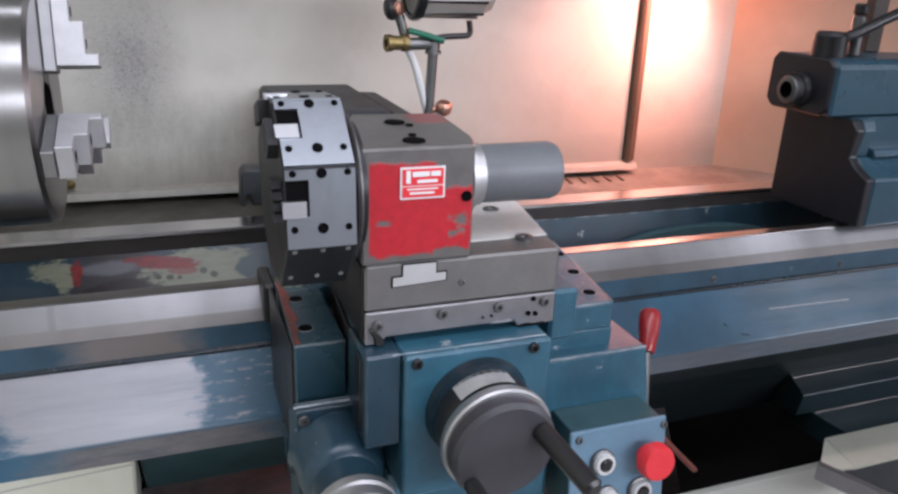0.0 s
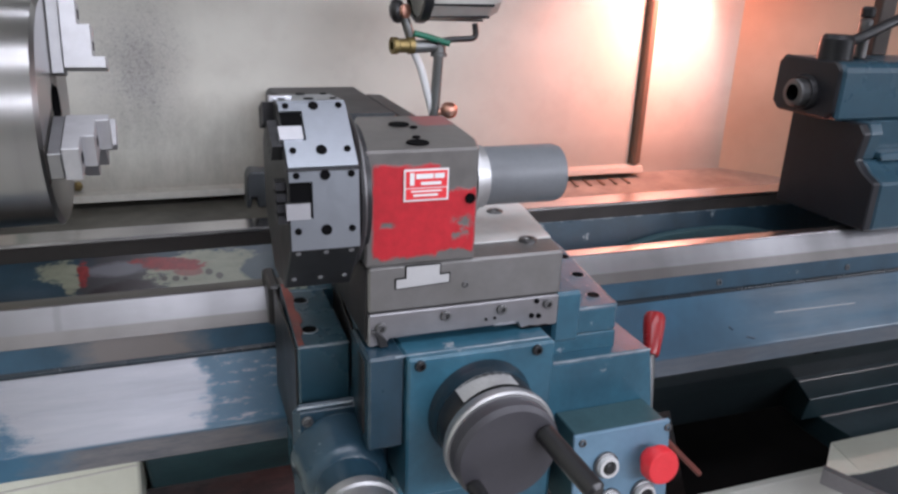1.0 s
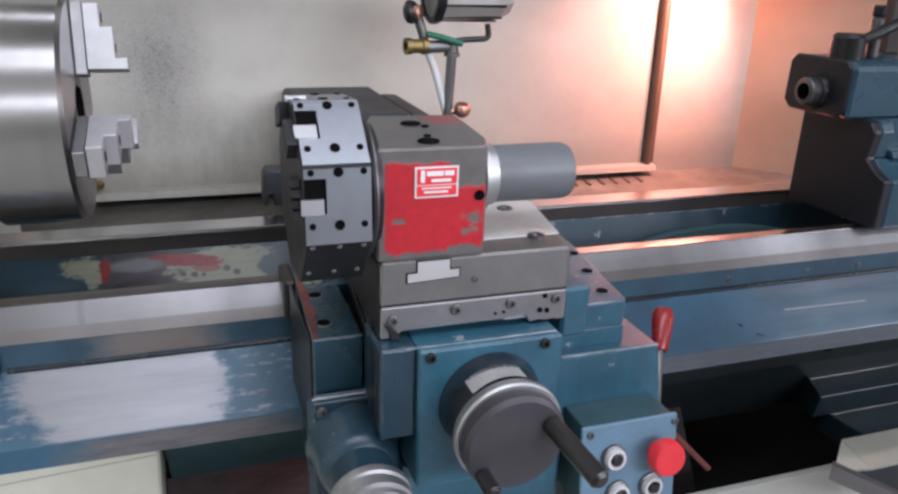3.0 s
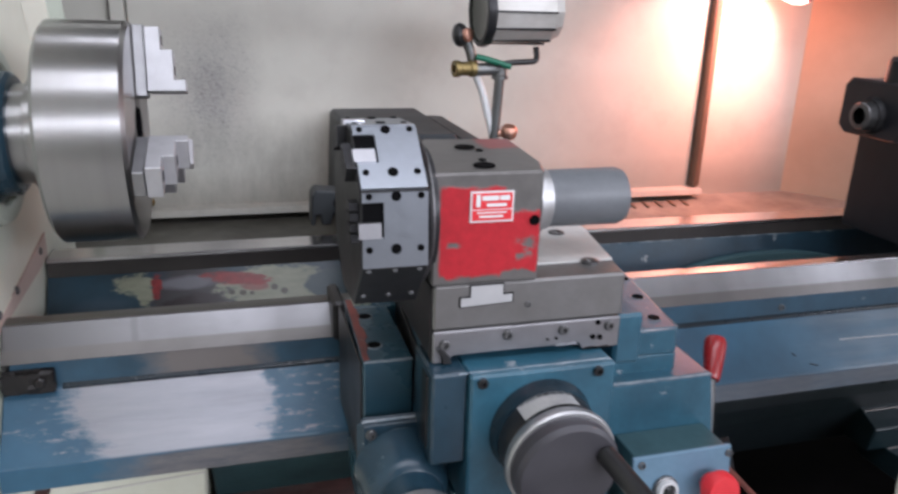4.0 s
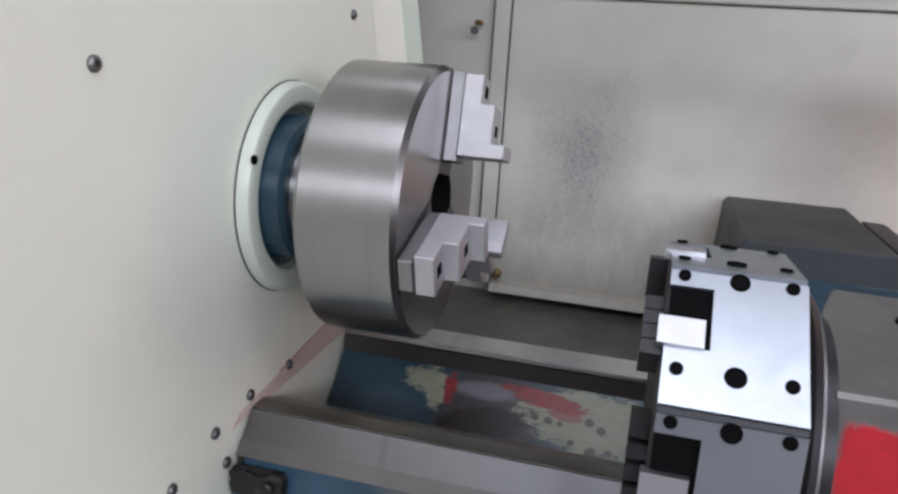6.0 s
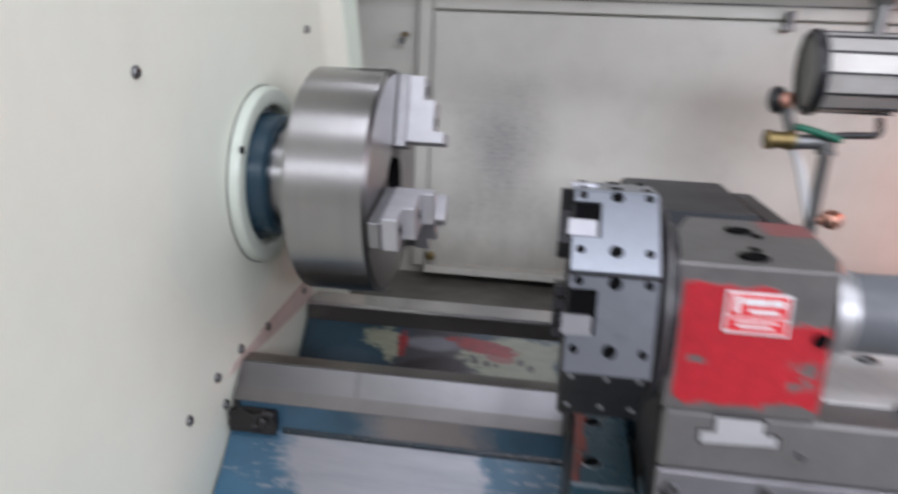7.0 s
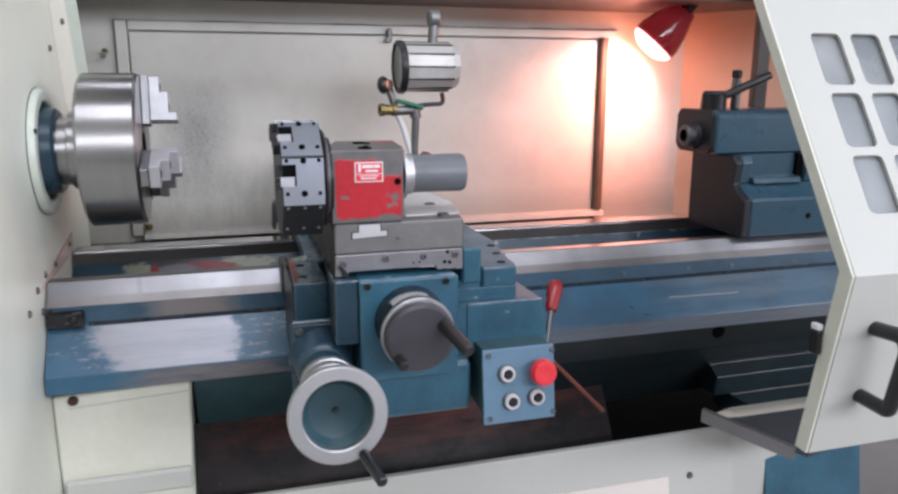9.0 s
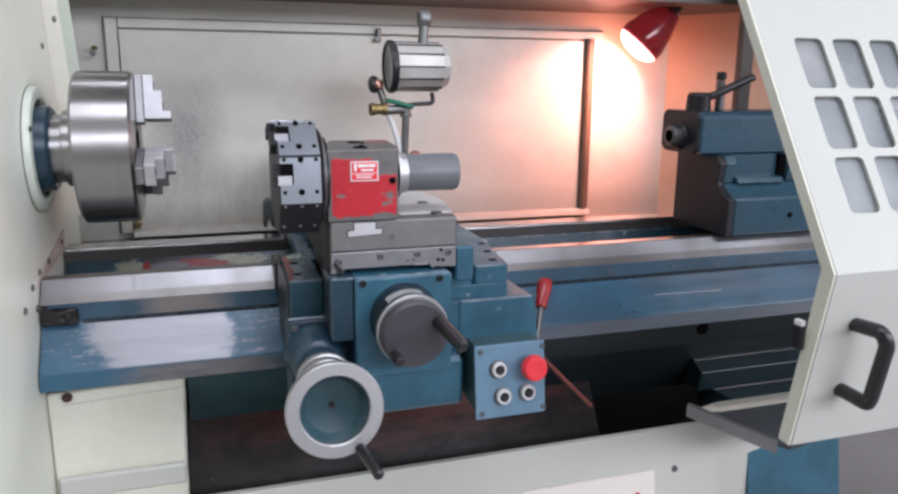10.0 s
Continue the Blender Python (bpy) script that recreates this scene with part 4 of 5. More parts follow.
part("paint_flake", prism([(0.3535, -0.066), (0.374, -0.068), (0.381, -0.052), (0.377, -0.036), (0.366, -0.043), (0.358, -0.047), (0.352, -0.050)], "z", 0.0621, 0.0629, 0.0002), M_FLAKE, car, "pale green paint left on the wing")
part("primer_edge", prism([(0.3458, -0.193), (0.3515, -0.193), (0.3512, -0.176), (0.3545, -0.168), (0.3538, -0.152), (0.3575, -0.146), (0.3570, -0.126), (0.3548, -0.120), (0.3556, -0.104), (0.3582, -0.096), (0.3578, -0.078), (0.3560, -0.072), (0.3565, -0.052), (0.3500, -0.050)], "z", 0.0622, 0.0630, 0.0003), M_PRIMER, car, "orange-red primer showing along the wing edge")
part("dark_wing_side", box(0.3430, 0.3449, -0.192, -0.050, -0.055, 0.0590, 0.0006), M_GRIME_SHADE, car, "near-black brown wing side")
part("way_wiper", box(0.341, 0.354, -0.020, 0.040, 0.0005, 0.047, 0.003), M_GRIME_SHADE, car, "dark rubber way wiper")
part("left_wing_front", prism([(0.345, -0.195), (0.3915, -0.195), (0.3915, -0.072), (0.349, -0.072)], "z", -0.130, 0.062, 0.002), M_BLUE_WING, car)
part("right_wing", prism([(0.615, -0.190), (0.668, -0.190), (0.695, 0.0), (0.695, 0.28), (0.615, 0.28)], "z", 0.034, 0.064, 0.003), M_BLUE, car, "blue saddle wing with bolts")
part("right_wing_front", box(0.557, 0.668, -0.1905, -0.075, 0.0165, 0.0355, 0.001), M_BLUE, car)
part("cross_base", prism([(0.392, -0.255), (0.551, -0.262), (0.556, -0.192), (0.6145, -0.186), (0.614, 0.30), (0.43, 0.30)], "z", 0.0, 0.074, 0.003), M_BLUE, car, "blue cross-slide base")
# Dark sheet paints the shade on the base's left face.
part("shaded_side", prism([(0.3885, -0.2535), (0.3912, -0.2545), (0.4285, 0.295), (0.4258, 0.296)], "z", 0.004, 0.0725, 0.0004), M_GRIME_SHADE, car, "thin dark sheet for the unlit side of the cross-slide base")
part("apron", box(0.392, 0.592, -0.205, -0.08, -0.135, 0.017, 0.004), M_BLUE, car, "blue apron casting")
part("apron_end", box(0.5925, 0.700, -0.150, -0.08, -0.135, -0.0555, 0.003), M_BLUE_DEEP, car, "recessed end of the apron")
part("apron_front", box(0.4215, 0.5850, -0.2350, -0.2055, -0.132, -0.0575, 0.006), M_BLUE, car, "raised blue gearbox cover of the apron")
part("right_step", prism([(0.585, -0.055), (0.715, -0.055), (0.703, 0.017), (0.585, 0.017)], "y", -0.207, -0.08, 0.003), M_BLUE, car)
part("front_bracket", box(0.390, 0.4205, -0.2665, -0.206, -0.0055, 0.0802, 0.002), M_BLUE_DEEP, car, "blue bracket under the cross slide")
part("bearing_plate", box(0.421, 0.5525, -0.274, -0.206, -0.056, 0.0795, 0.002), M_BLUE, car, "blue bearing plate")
# Oily housing; the shadow around it is in the dark colour too.
part("bearing_cone", turned([(-0.002, 0), (-0.002, 0.0475), (0.0010, 0.0470), (0.0040, 0.0455), (0.0070, 0.0448), (0.0140, 0.0444), (0.014, 0)], (0.486, -0.2735, 0.0235), (0, -1, -0.05), 48), M_OIL_SHADE_BLUE, car, "oily bearing housing, its shadow in the dark colour")
part("way_plate", box(0.404, 0.530, -0.205, 0.25, 0.0745, 0.086, 0.0015), M_CAST, car, "stained ground cross-slide way")
for x, y, z in ((0.653, -0.165, 0.065), (0.665, -0.110, 0.065), (0.676, -0.055, 0.065), (0.3605, -0.164, 0.063), (0.363, -0.098, 0.063)):
    hole(car, (x, y, z - 0.0008), (0, 0, 1), 0.0062, "bolt_hole")
    part("bolt_rim", turned([(0, 0.0066), (0.0006, 0.0066), (0.0006, 0.0078), (0, 0.0082)], (x, y, z - 0.0008), (0, 0, 1), 20), M_WORN, car, "worn bright rim")
for x, z in ((0.431, 0.0735), (0.535, 0.0735), (0.566, 0.066)):
    socket_bolt(car, (x, -0.2745 if x < 0.54 else -0.193, z), (0, -1, 0), 0.0046, head=M_BLACK_OX)

w1 = part("cross_handwheel", turned([(0.008, 0), (0.008, 0.0435), (0.010, 0.0440), (0.030, 0.0425), (0.032, 0.0415), (0.032, 0)], (0.486, -0.279, 0.024), (0, -1, -0.05), 40), M_BLACK_OX, car, "black cross-feed dial and handwheel")
bm = bmesh.new()
arc = [radians(112 - 8 * i) for i in range(9)]
ra = [[bm.verts.new((0.486 - 0.0447 * math.cos(a), yy, 0.0225 + 0.0447 * math.sin(a))) for a in arc] for yy in (-0.2895, -0.3095)]
for i in range(8):
    bm.faces.new((ra[0][i], ra[0][i + 1], ra[1][i + 1], ra[1][i]))
part("dial_label", bm, M_DIAL_LABEL, w1, "worn white graduation label")
part("ring", turned([(0.031, 0.030), (0.031, 0.046), (0.0345, 0.0475), (0.040, 0.0475), (0.042, 0.046), (0.042, 0.03)], (0.486, -0.279, 0.022), (0, -1, -0.05), 48), M_SILVER, w1, "bright silver ring")
part("disc", turned([(0.040, 0), (0.040, 0.0445), (0.053, 0.0445), (0.057, 0.041), (0.057, 0)], (0.486, -0.279, 0.021), (0, -1, -0.05), 48), M_DIAL, w1, "charcoal dished wheel face")
part("crank_grip", rod((0.514, -0.3345, 0.035), (0.527, -0.400, 0.021), 0.0085, 16, 0.003), M_BLACK, w1, "long black revolving grip")
part("small_knob", rod((0.4575, -0.334, -0.004), (0.459, -0.358, -0.007), 0.0068, 14, 0.002), M_BLACK, w1)

w2 = part("traverse_handwheel", turned([(-0.008, 0.0415), (-0.008, 0.0560), (-0.0055, 0.0585), (0.0040, 0.0585), (0.0058, 0.0568), (0.0058, 0.0432), (0.0040, 0.0415), (-0.008, 0.0415)], (0.375, -0.375, -0.050), (0, -1, 0.12), 64), M_SILVER, car, "cast aluminium carriage handwheel")
part("web", turned([(-0.030, 0), (-0.030, 0.012), (-0.026, 0.034), (-0.012, 0.043), (-0.007, 0.043), (-0.020, 0.033), (-0.0245, 0.012), (-0.0245, 0)], (0.375, -0.378, -0.050), (0, -1, 0.12), 48), M_BLUE_GREEN, w2, "blue-green dished centre")
part("centre_nut", turned([(0, 0), (0, 0.0045), (0.003, 0.0035), (0.003, 0)], (0.375, -0.3538, -0.053), (0, -1, 0.12), 6), M_BLACK_OX, w2)
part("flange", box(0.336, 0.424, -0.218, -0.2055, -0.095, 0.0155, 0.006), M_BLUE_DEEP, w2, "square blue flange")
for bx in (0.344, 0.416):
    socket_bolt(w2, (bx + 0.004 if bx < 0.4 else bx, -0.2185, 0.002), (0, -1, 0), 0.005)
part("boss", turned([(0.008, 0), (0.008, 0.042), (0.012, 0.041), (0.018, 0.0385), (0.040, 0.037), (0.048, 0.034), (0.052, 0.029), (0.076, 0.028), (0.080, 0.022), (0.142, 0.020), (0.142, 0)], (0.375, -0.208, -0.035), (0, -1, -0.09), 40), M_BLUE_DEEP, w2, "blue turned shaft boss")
part("collar", turned([(0.079, 0.018), (0.079, 0.033), (0.082, 0.0352), (0.089, 0.0352), (0.0905, 0.0325), (0.093, 0.0325), (0.0945, 0.0350), (0.104, 0.0350), (0.1055, 0.0315), (0.108, 0.0315), (0.1095, 0.0340), (0.114, 0.0335), (0.116, 0.030), (0.116, 0.018)], (0.375, -0.208, -0.035), (0, -1, -0.09), 40), M_SILVER, w2, "bright graduated collar")
part("grip", rod((0.402, -0.385, -0.097), (0.414, -0.440, -0.108), 0.0065, 14, 0.002), M_BLACK, w2, "small black revolving grip")

part("oil_pipe", tube(bent([(0.690, -0.149, -0.060), (0.716, -0.1515, -0.074), (0.790, -0.1515, -0.1506), (0.843, -0.1515, -0.2050)], 4, 0.012), 0.0036, 10), M_RUSTWIRE, car, "thin rusty red pipe hanging behind the button box")
lev = part("feed_lever", rod((0.714, -0.202, -0.064), (0.744, -0.152, -0.012), 0.0044, 12), M_BOLT, car, "thin steel feed lever")
part("knob", turned([(0, 0), (0, 0.0078), (0.004, 0.0092), (0.034, 0.0122), (0.045, 0.0124), (0.0495, 0.0105), (0.0515, 0.006), (0.052, 0)], (0.739, -0.160, -0.020), (0.40, 0.60, 0.70), 20), M_RED, lev, "tapered dark red knob")

M_PLATE = painted("pale_blue_plate", (0.135, 0.235, 0.32), (0.09, 0.165, 0.22), 0.35, 30, 0.5)
pb = part("button_box", prism([(-0.1505, -0.056), (-0.2072, -0.056), (-0.2072, -0.040), (-0.249, -0.040), (-0.262, -0.140), (-0.1505, -0.125)], "x", 0.598, 0.699, 0.001), M_TEAL, car, "blue push-button box on the apron")
part("face_plate", prism([(-0.2495, -0.038), (-0.2535, -0.038), (-0.2670, -0.144), (-0.2630, -0.144)], "x", 0.594, 0.702, 0.001), M_PLATE, pb, "light blue face plate")


def on_plate(x, z):
    return (x, -0.2535 - (-0.038 - z) * 0.1275, z)


PN = (0, -1, 0.1275)
for x, z in ((0.629, -0.073), (0.635, -0.113), (0.673, -0.111)):
    bt = part("push_button", turned([(0, 0.0065), (0, 0.0112), (0.007, 0.0112), (0.009, 0.0102), (0.009, 0.0074), (0.003, 0.0065)], on_plate(x, z), PN, 28), M_BEZEL, pb, "white bezel push button")
    part("collar", turned([(0, 0.0113), (0, 0.0135), (0.003, 0.0132), (0.004, 0.0114)], on_plate(x, z), PN, 28), M_BOLT, bt)
    part("cap", turned([(0, 0), (0, 0.0060), (0.009, 0.0060), (0.011, 0.0045), (0.011, 0)], on_plate(x, z), PN, 20), M_BLACK, bt)
st = part("stop_button", turned([(0.004, 0), (0.004, 0.011), (0.014, 0.012), (0.014, 0.0175), (0.016, 0.0188), (0.025, 0.0182), (0.028, 0.0165), (0.0285, 0.0140), (0.0275, 0.008), (0.0275, 0)], on_plate(0.677, -0.072), PN, 32), M_STOP, pb, "red mushroom stop button")
for x, z in ((0.603, -0.046), (0.699, -0.046), (0.603, -0.136), (0.699, -0.136)):
    socket_bolt(pb, on_plate(x, z), PN, 0.004, "screw", 0.002)

# ---- cross slide ----
cs = thing("cross_slide", "grey ground steel cross-slide block on the carriage", "cross slide", (0.48, -0.18, 0.09))
part("slide_block", prism([(0.395, -0.2455), (0.568, -0.2455), (0.590, -0.115), (0.575, 0.05), (0.40, 0.05)], "z", 0.110, 0.150, 0.002), M_CAST, cs)
part("gib_plate", prism([(0.395, 0.0808), (0.408, 0.0808), (0.413, 0.0865), (0.528, 0.0868), (0.532, 0.0808), (0.567, 0.0808), (0.567, 0.1095), (0.395, 0.1095)], "y", -0.247, -0.05, 0.0012), M_GIB, cs, "grey gib plate with screws")
part("t_slot_label", prism([(0.418, 0.1305), (0.463, 0.1325), (0.463, 0.1395), (0.4545, 0.1392), (0.4545, 0.1485), (0.4265, 0.1485), (0.4265, 0.1385), (0.418, 0.1382)], "y", -0.2468, -0.2452, 0), M_SLOT_END, cs, "white T-shaped slot end")
part("slot_outline", prism([(0.4168, 0.1296), (0.4642, 0.1316), (0.4642, 0.1404), (0.4556, 0.1401), (0.4556, 0.1492), (0.4254, 0.1492), (0.4254, 0.1394), (0.4168, 0.1391)], "y", -0.2462, -0.2450, 0), M_HOLE, cs, "dark gap round the slot end")
part("wiper_hook", prism([(0.397, 0.096), (0.401, 0.097), (0.409, 0.088), (0.411, 0.0815), (0.403, 0.0815), (0.402, 0.089)], "y", -0.2510, -0.2472, 0.0006), M_BLACK, cs, "torn black wiper corner")
part("edge_chips", prism([(0.505, 0.0868), (0.527, 0.0868), (0.524, 0.0892), (0.517, 0.0880), (0.511, 0.0890)], "y", -0.2478, -0.2471, 0), M_JAW, cs, "bright bruised edge")
part("edge_chips", prism([(0.531, 0.0808), (0.560, 0.0808), (0.556, 0.0826), (0.548, 0.0820), (0.540, 0.0832), (0.534, 0.0822)], "y", -0.2478, -0.2471, 0), M_HOLE, cs, "dark bruised edge")
for x, z in ((0.541, 0.0925), (0.548, 0.0915), (0.498, 0.094), (0.506, 0.0945), (0.545, 0.106)):
    hole(cs, (x, -0.2472, z), (0, -1, 0), 0.0021 if x > 0.52 else 0.0011, "pit")
socket_bolt(cs, (0.478, -0.2455, 0.128), (0, -1, 0), 0.003, "pin", 0.001)
for x, z in ((0.405, 0.098), (0.461, 0.102), (0.512, 0.102), (0.556, 0.102)):
    socket_bolt(cs, (x, -0.248, z), (0, -1, 0), 0.0045, "gib_screw", 0.002)
for x, y in ((0.548, -0.215), (0.552, -0.13)):
    socket_bolt(cs, (x, y, 0.151), (0, 0, 1), 0.008, "clamp_bolt", 0.002)
part("slide_top", prism([(0.497, -0.2120), (0.5725, -0.2120), (0.589, -0.115), (0.574, 0.049), (0.505, 0.049)], "z", 0.1500, 0.1512, 0.0003), M_SLIDE_PALE, cs, "pale top face plate")
# Same painted shade on the left face of the slide block.
part("shaded_side", box(0.3932, 0.3948, -0.243, 0.045, 0.084, 0.149, 0.0005), M_GRIME_SHADE, cs, "thin dark sheet for the unlit side of the slide")
part("side_block", box(0.5690, 0.5965, -0.238, -0.05, 0.056, 0.106, 0.003), M_BLUE, cs, "blue side block")


# ---- tool turret ----
def red_face():
    """Red paint, chipped away along the top and in spots to the grey casting."""
    m, nt, b = base_mat("chipped_red_turret_paint", 0.42)
    w1 = noise_tex(nt, 70, 6, 0.7)
    w2 = noise_tex(nt, 110, 5, 0.7, offset=(4, 4, 4))
    grey = mix_col(nt, noise_tex(nt, 60, 5), (0.20, 0.19, 0.18), (0.11, 0.105, 0.10))
    red = mix_col(nt, ramp(nt, w2, 0.35, 0.75), (0.47, 0.013, 0.024), (0.35, 0.009, 0.016))
    mask = math_node(nt, "MULTIPLY", span(nt, 0, 0.398, 0.4745, 0.0015, w1, 0.008), span(nt, 2, 0.157, 0.232, 0.0015, w1, 0.016))
    low = math_node(nt, "MULTIPLY", span(nt, 0, 0.398, 0.4835, 0.0015, w1, 0.006), span(nt, 2, 0.160, 0.2105, 0.0015, w1, 0.018))
    mask = math_node(nt, "MAXIMUM", math_node(nt, "MULTIPLY", mask, span(nt, 0, 0.30, 0.452, 0.001, w1, 0.012)), low)
    spot = math_node(nt, "MULTIPLY", math_node(nt, "MULTIPLY", span(nt, 0, 0.463, 0.480, 0.003, w2, 0.02), span(nt, 2, 0.172, 0.188, 0.003, w2, 0.02)), ramp(nt, w1, 0.47, 0.53))
    spot2 = math_node(nt, "MULTIPLY", span(nt, 0, 0.405, 0.416, 0.002, w2, 0.01), span(nt, 2, 0.183, 0.187, 0.001, w2, 0.006))
    mask = math_node(nt, "MULTIPLY", mask, math_node(nt, "SUBTRACT", 1.0, math_node(nt, "MAXIMUM", spot, spot2)))
    tc = nt.nodes.new("ShaderNodeNewGeometry")
    sep = nt.nodes.new("ShaderNodeSeparateXYZ")
    nt.links.new(tc.outputs["Normal"], sep.inputs[0])
    front = ramp(nt, sep.outputs[1], -0.5, -0.8)
    topred = math_node(nt, "MULTIPLY", math_node(nt, "MULTIPLY", span(nt, 0, 0.466, 0.499, 0.003, w1, 0.02), span(nt, 1, -0.155, -0.105, 0.004, w1, 0.03)), ramp(nt, sep.outputs[2], 0.5, 0.8))
    mask = math_node(nt, "MAXIMUM", math_node(nt, "MULTIPLY", mask, front), math_node(nt, "MULTIPLY", topred, 0.45))
    nt.links.new(mix_col(nt, mask, grey, red), b.inputs["Base Color"])
    nt.links.new(math_node(nt, "MULTIPLY", math_node(nt, "SUBTRACT", 1.0, mask), 0.5), b.inputs["Metallic"])
    bump(nt, b, math_node(nt, "ADD", mask, math_node(nt, "MULTIPLY", w2, 0.2)), 0.25, 0.0008)
    return m


M_REDFACE = red_face()
tur = thing("tool_turret", "indexing tool turret with chipped red housing", "tool turret", (0.44, -0.17, 0.15))
part("housing", prism([(0.392, -0.2465), (0.484, -0.2465), (0.494, -0.215), (0.503, -0.108), (0.418, -0.103), (0.396, -0.18)], "z", 0.1505, 0.244, 0.0018), M_REDFACE, tur)
lab = part("label_plate", box(0.4225, 0.4590, -0.2476, -0.2468, 0.2035, 0.2290, 0), M_WHITE, tur, "white and red maker's label")
part("label_field", box(0.4240, 0.4575, -0.2481, -0.2477, 0.2050, 0.2135, 0), M_STOP, lab)
part("label_field", box(0.4240, 0.4575, -0.2481, -0.2477, 0.2145, 0.2275, 0), M_STOP, lab)
for x0, x1, z0, z1 in ((0.427, 0.4305, 0.2165, 0.2265), (0.432, 0.446, 0.2215, 0.2255), (0.447, 0.455, 0.2215, 0.2255), (0.436, 0.4525, 0.2165, 0.2190), (0.428, 0.453, 0.2110, 0.2122), (0.430, 0.450, 0.2075, 0.2092)):
    part("label_bar", box(x0, x1, -0.2486, -0.2482, z0, z1, 0), M_WHITE, lab)
hole(tur, (0.478, -0.2470, 0.203), (0, -1, 0), 0.004)
for x, y in ((0.446, -0.150), (0.440, -0.225)):
    hole(tur, (x, y, 0.2445), (0, 0, 1), 0.0085)
for x, y in ((0.455, -0.165), (0.445, -0.205)):
    hole(tur, (x, y, 0.2445), (0, 0, 1), 0.003)
part("motor", turned([(0, 0), (0, 0.0255), (0.071, 0.0262), (0.076, 0.0245), (0.0775, 0.020), (0.0775, 0)], (0.507, -0.190, 0.205), (1, 0, 0.0), 48), M_GREY_MOTOR, tur, "grey cylindrical index motor")
part("motor_collar", turned([(0, 0), (0, 0.034), (0.004, 0.034), (0.005, 0.028), (0.014, 0.0275), (0.014, 0)], (0.4945, -0.190, 0.205), (1, 0, 0), 48), M_SILVER, tur, "bright motor collar")

TY, TZ, TR = -0.208, 0.206, 0.0758
oct_pts = [(TY - TR * math.cos(radians(4 + 22.5 + 45 * i)), TZ + TR * math.sin(radians(4 + 22.5 + 45 * i))) for i in range(8)]
disc = part("disc", prism(oct_pts, "x", 0.330, 0.381, 0.001), M_BLACK_OX, tur, "eight-sided black tool disc")
part("disc_hub", turned([(0, 0), (0, 0.062), (0.003, 0.064), (0.006, 0.062), (0.006, 0.052), (0.0135, 0.052), (0.0135, 0)], (0.3812, TY, TZ), (1, 0, 0), 48), M_BLACK_OX, tur, "dark hub behind the disc")
part("hub_ring", turned([(0.0058, 0.0525), (0.0058, 0.0600), (0.0075, 0.0600), (0.0085, 0.0570), (0.0085, 0.0525)], (0.3812, TY, TZ), (1, 0, 0), 48), M_BOLT, tur, "worn steel ring in the gap")
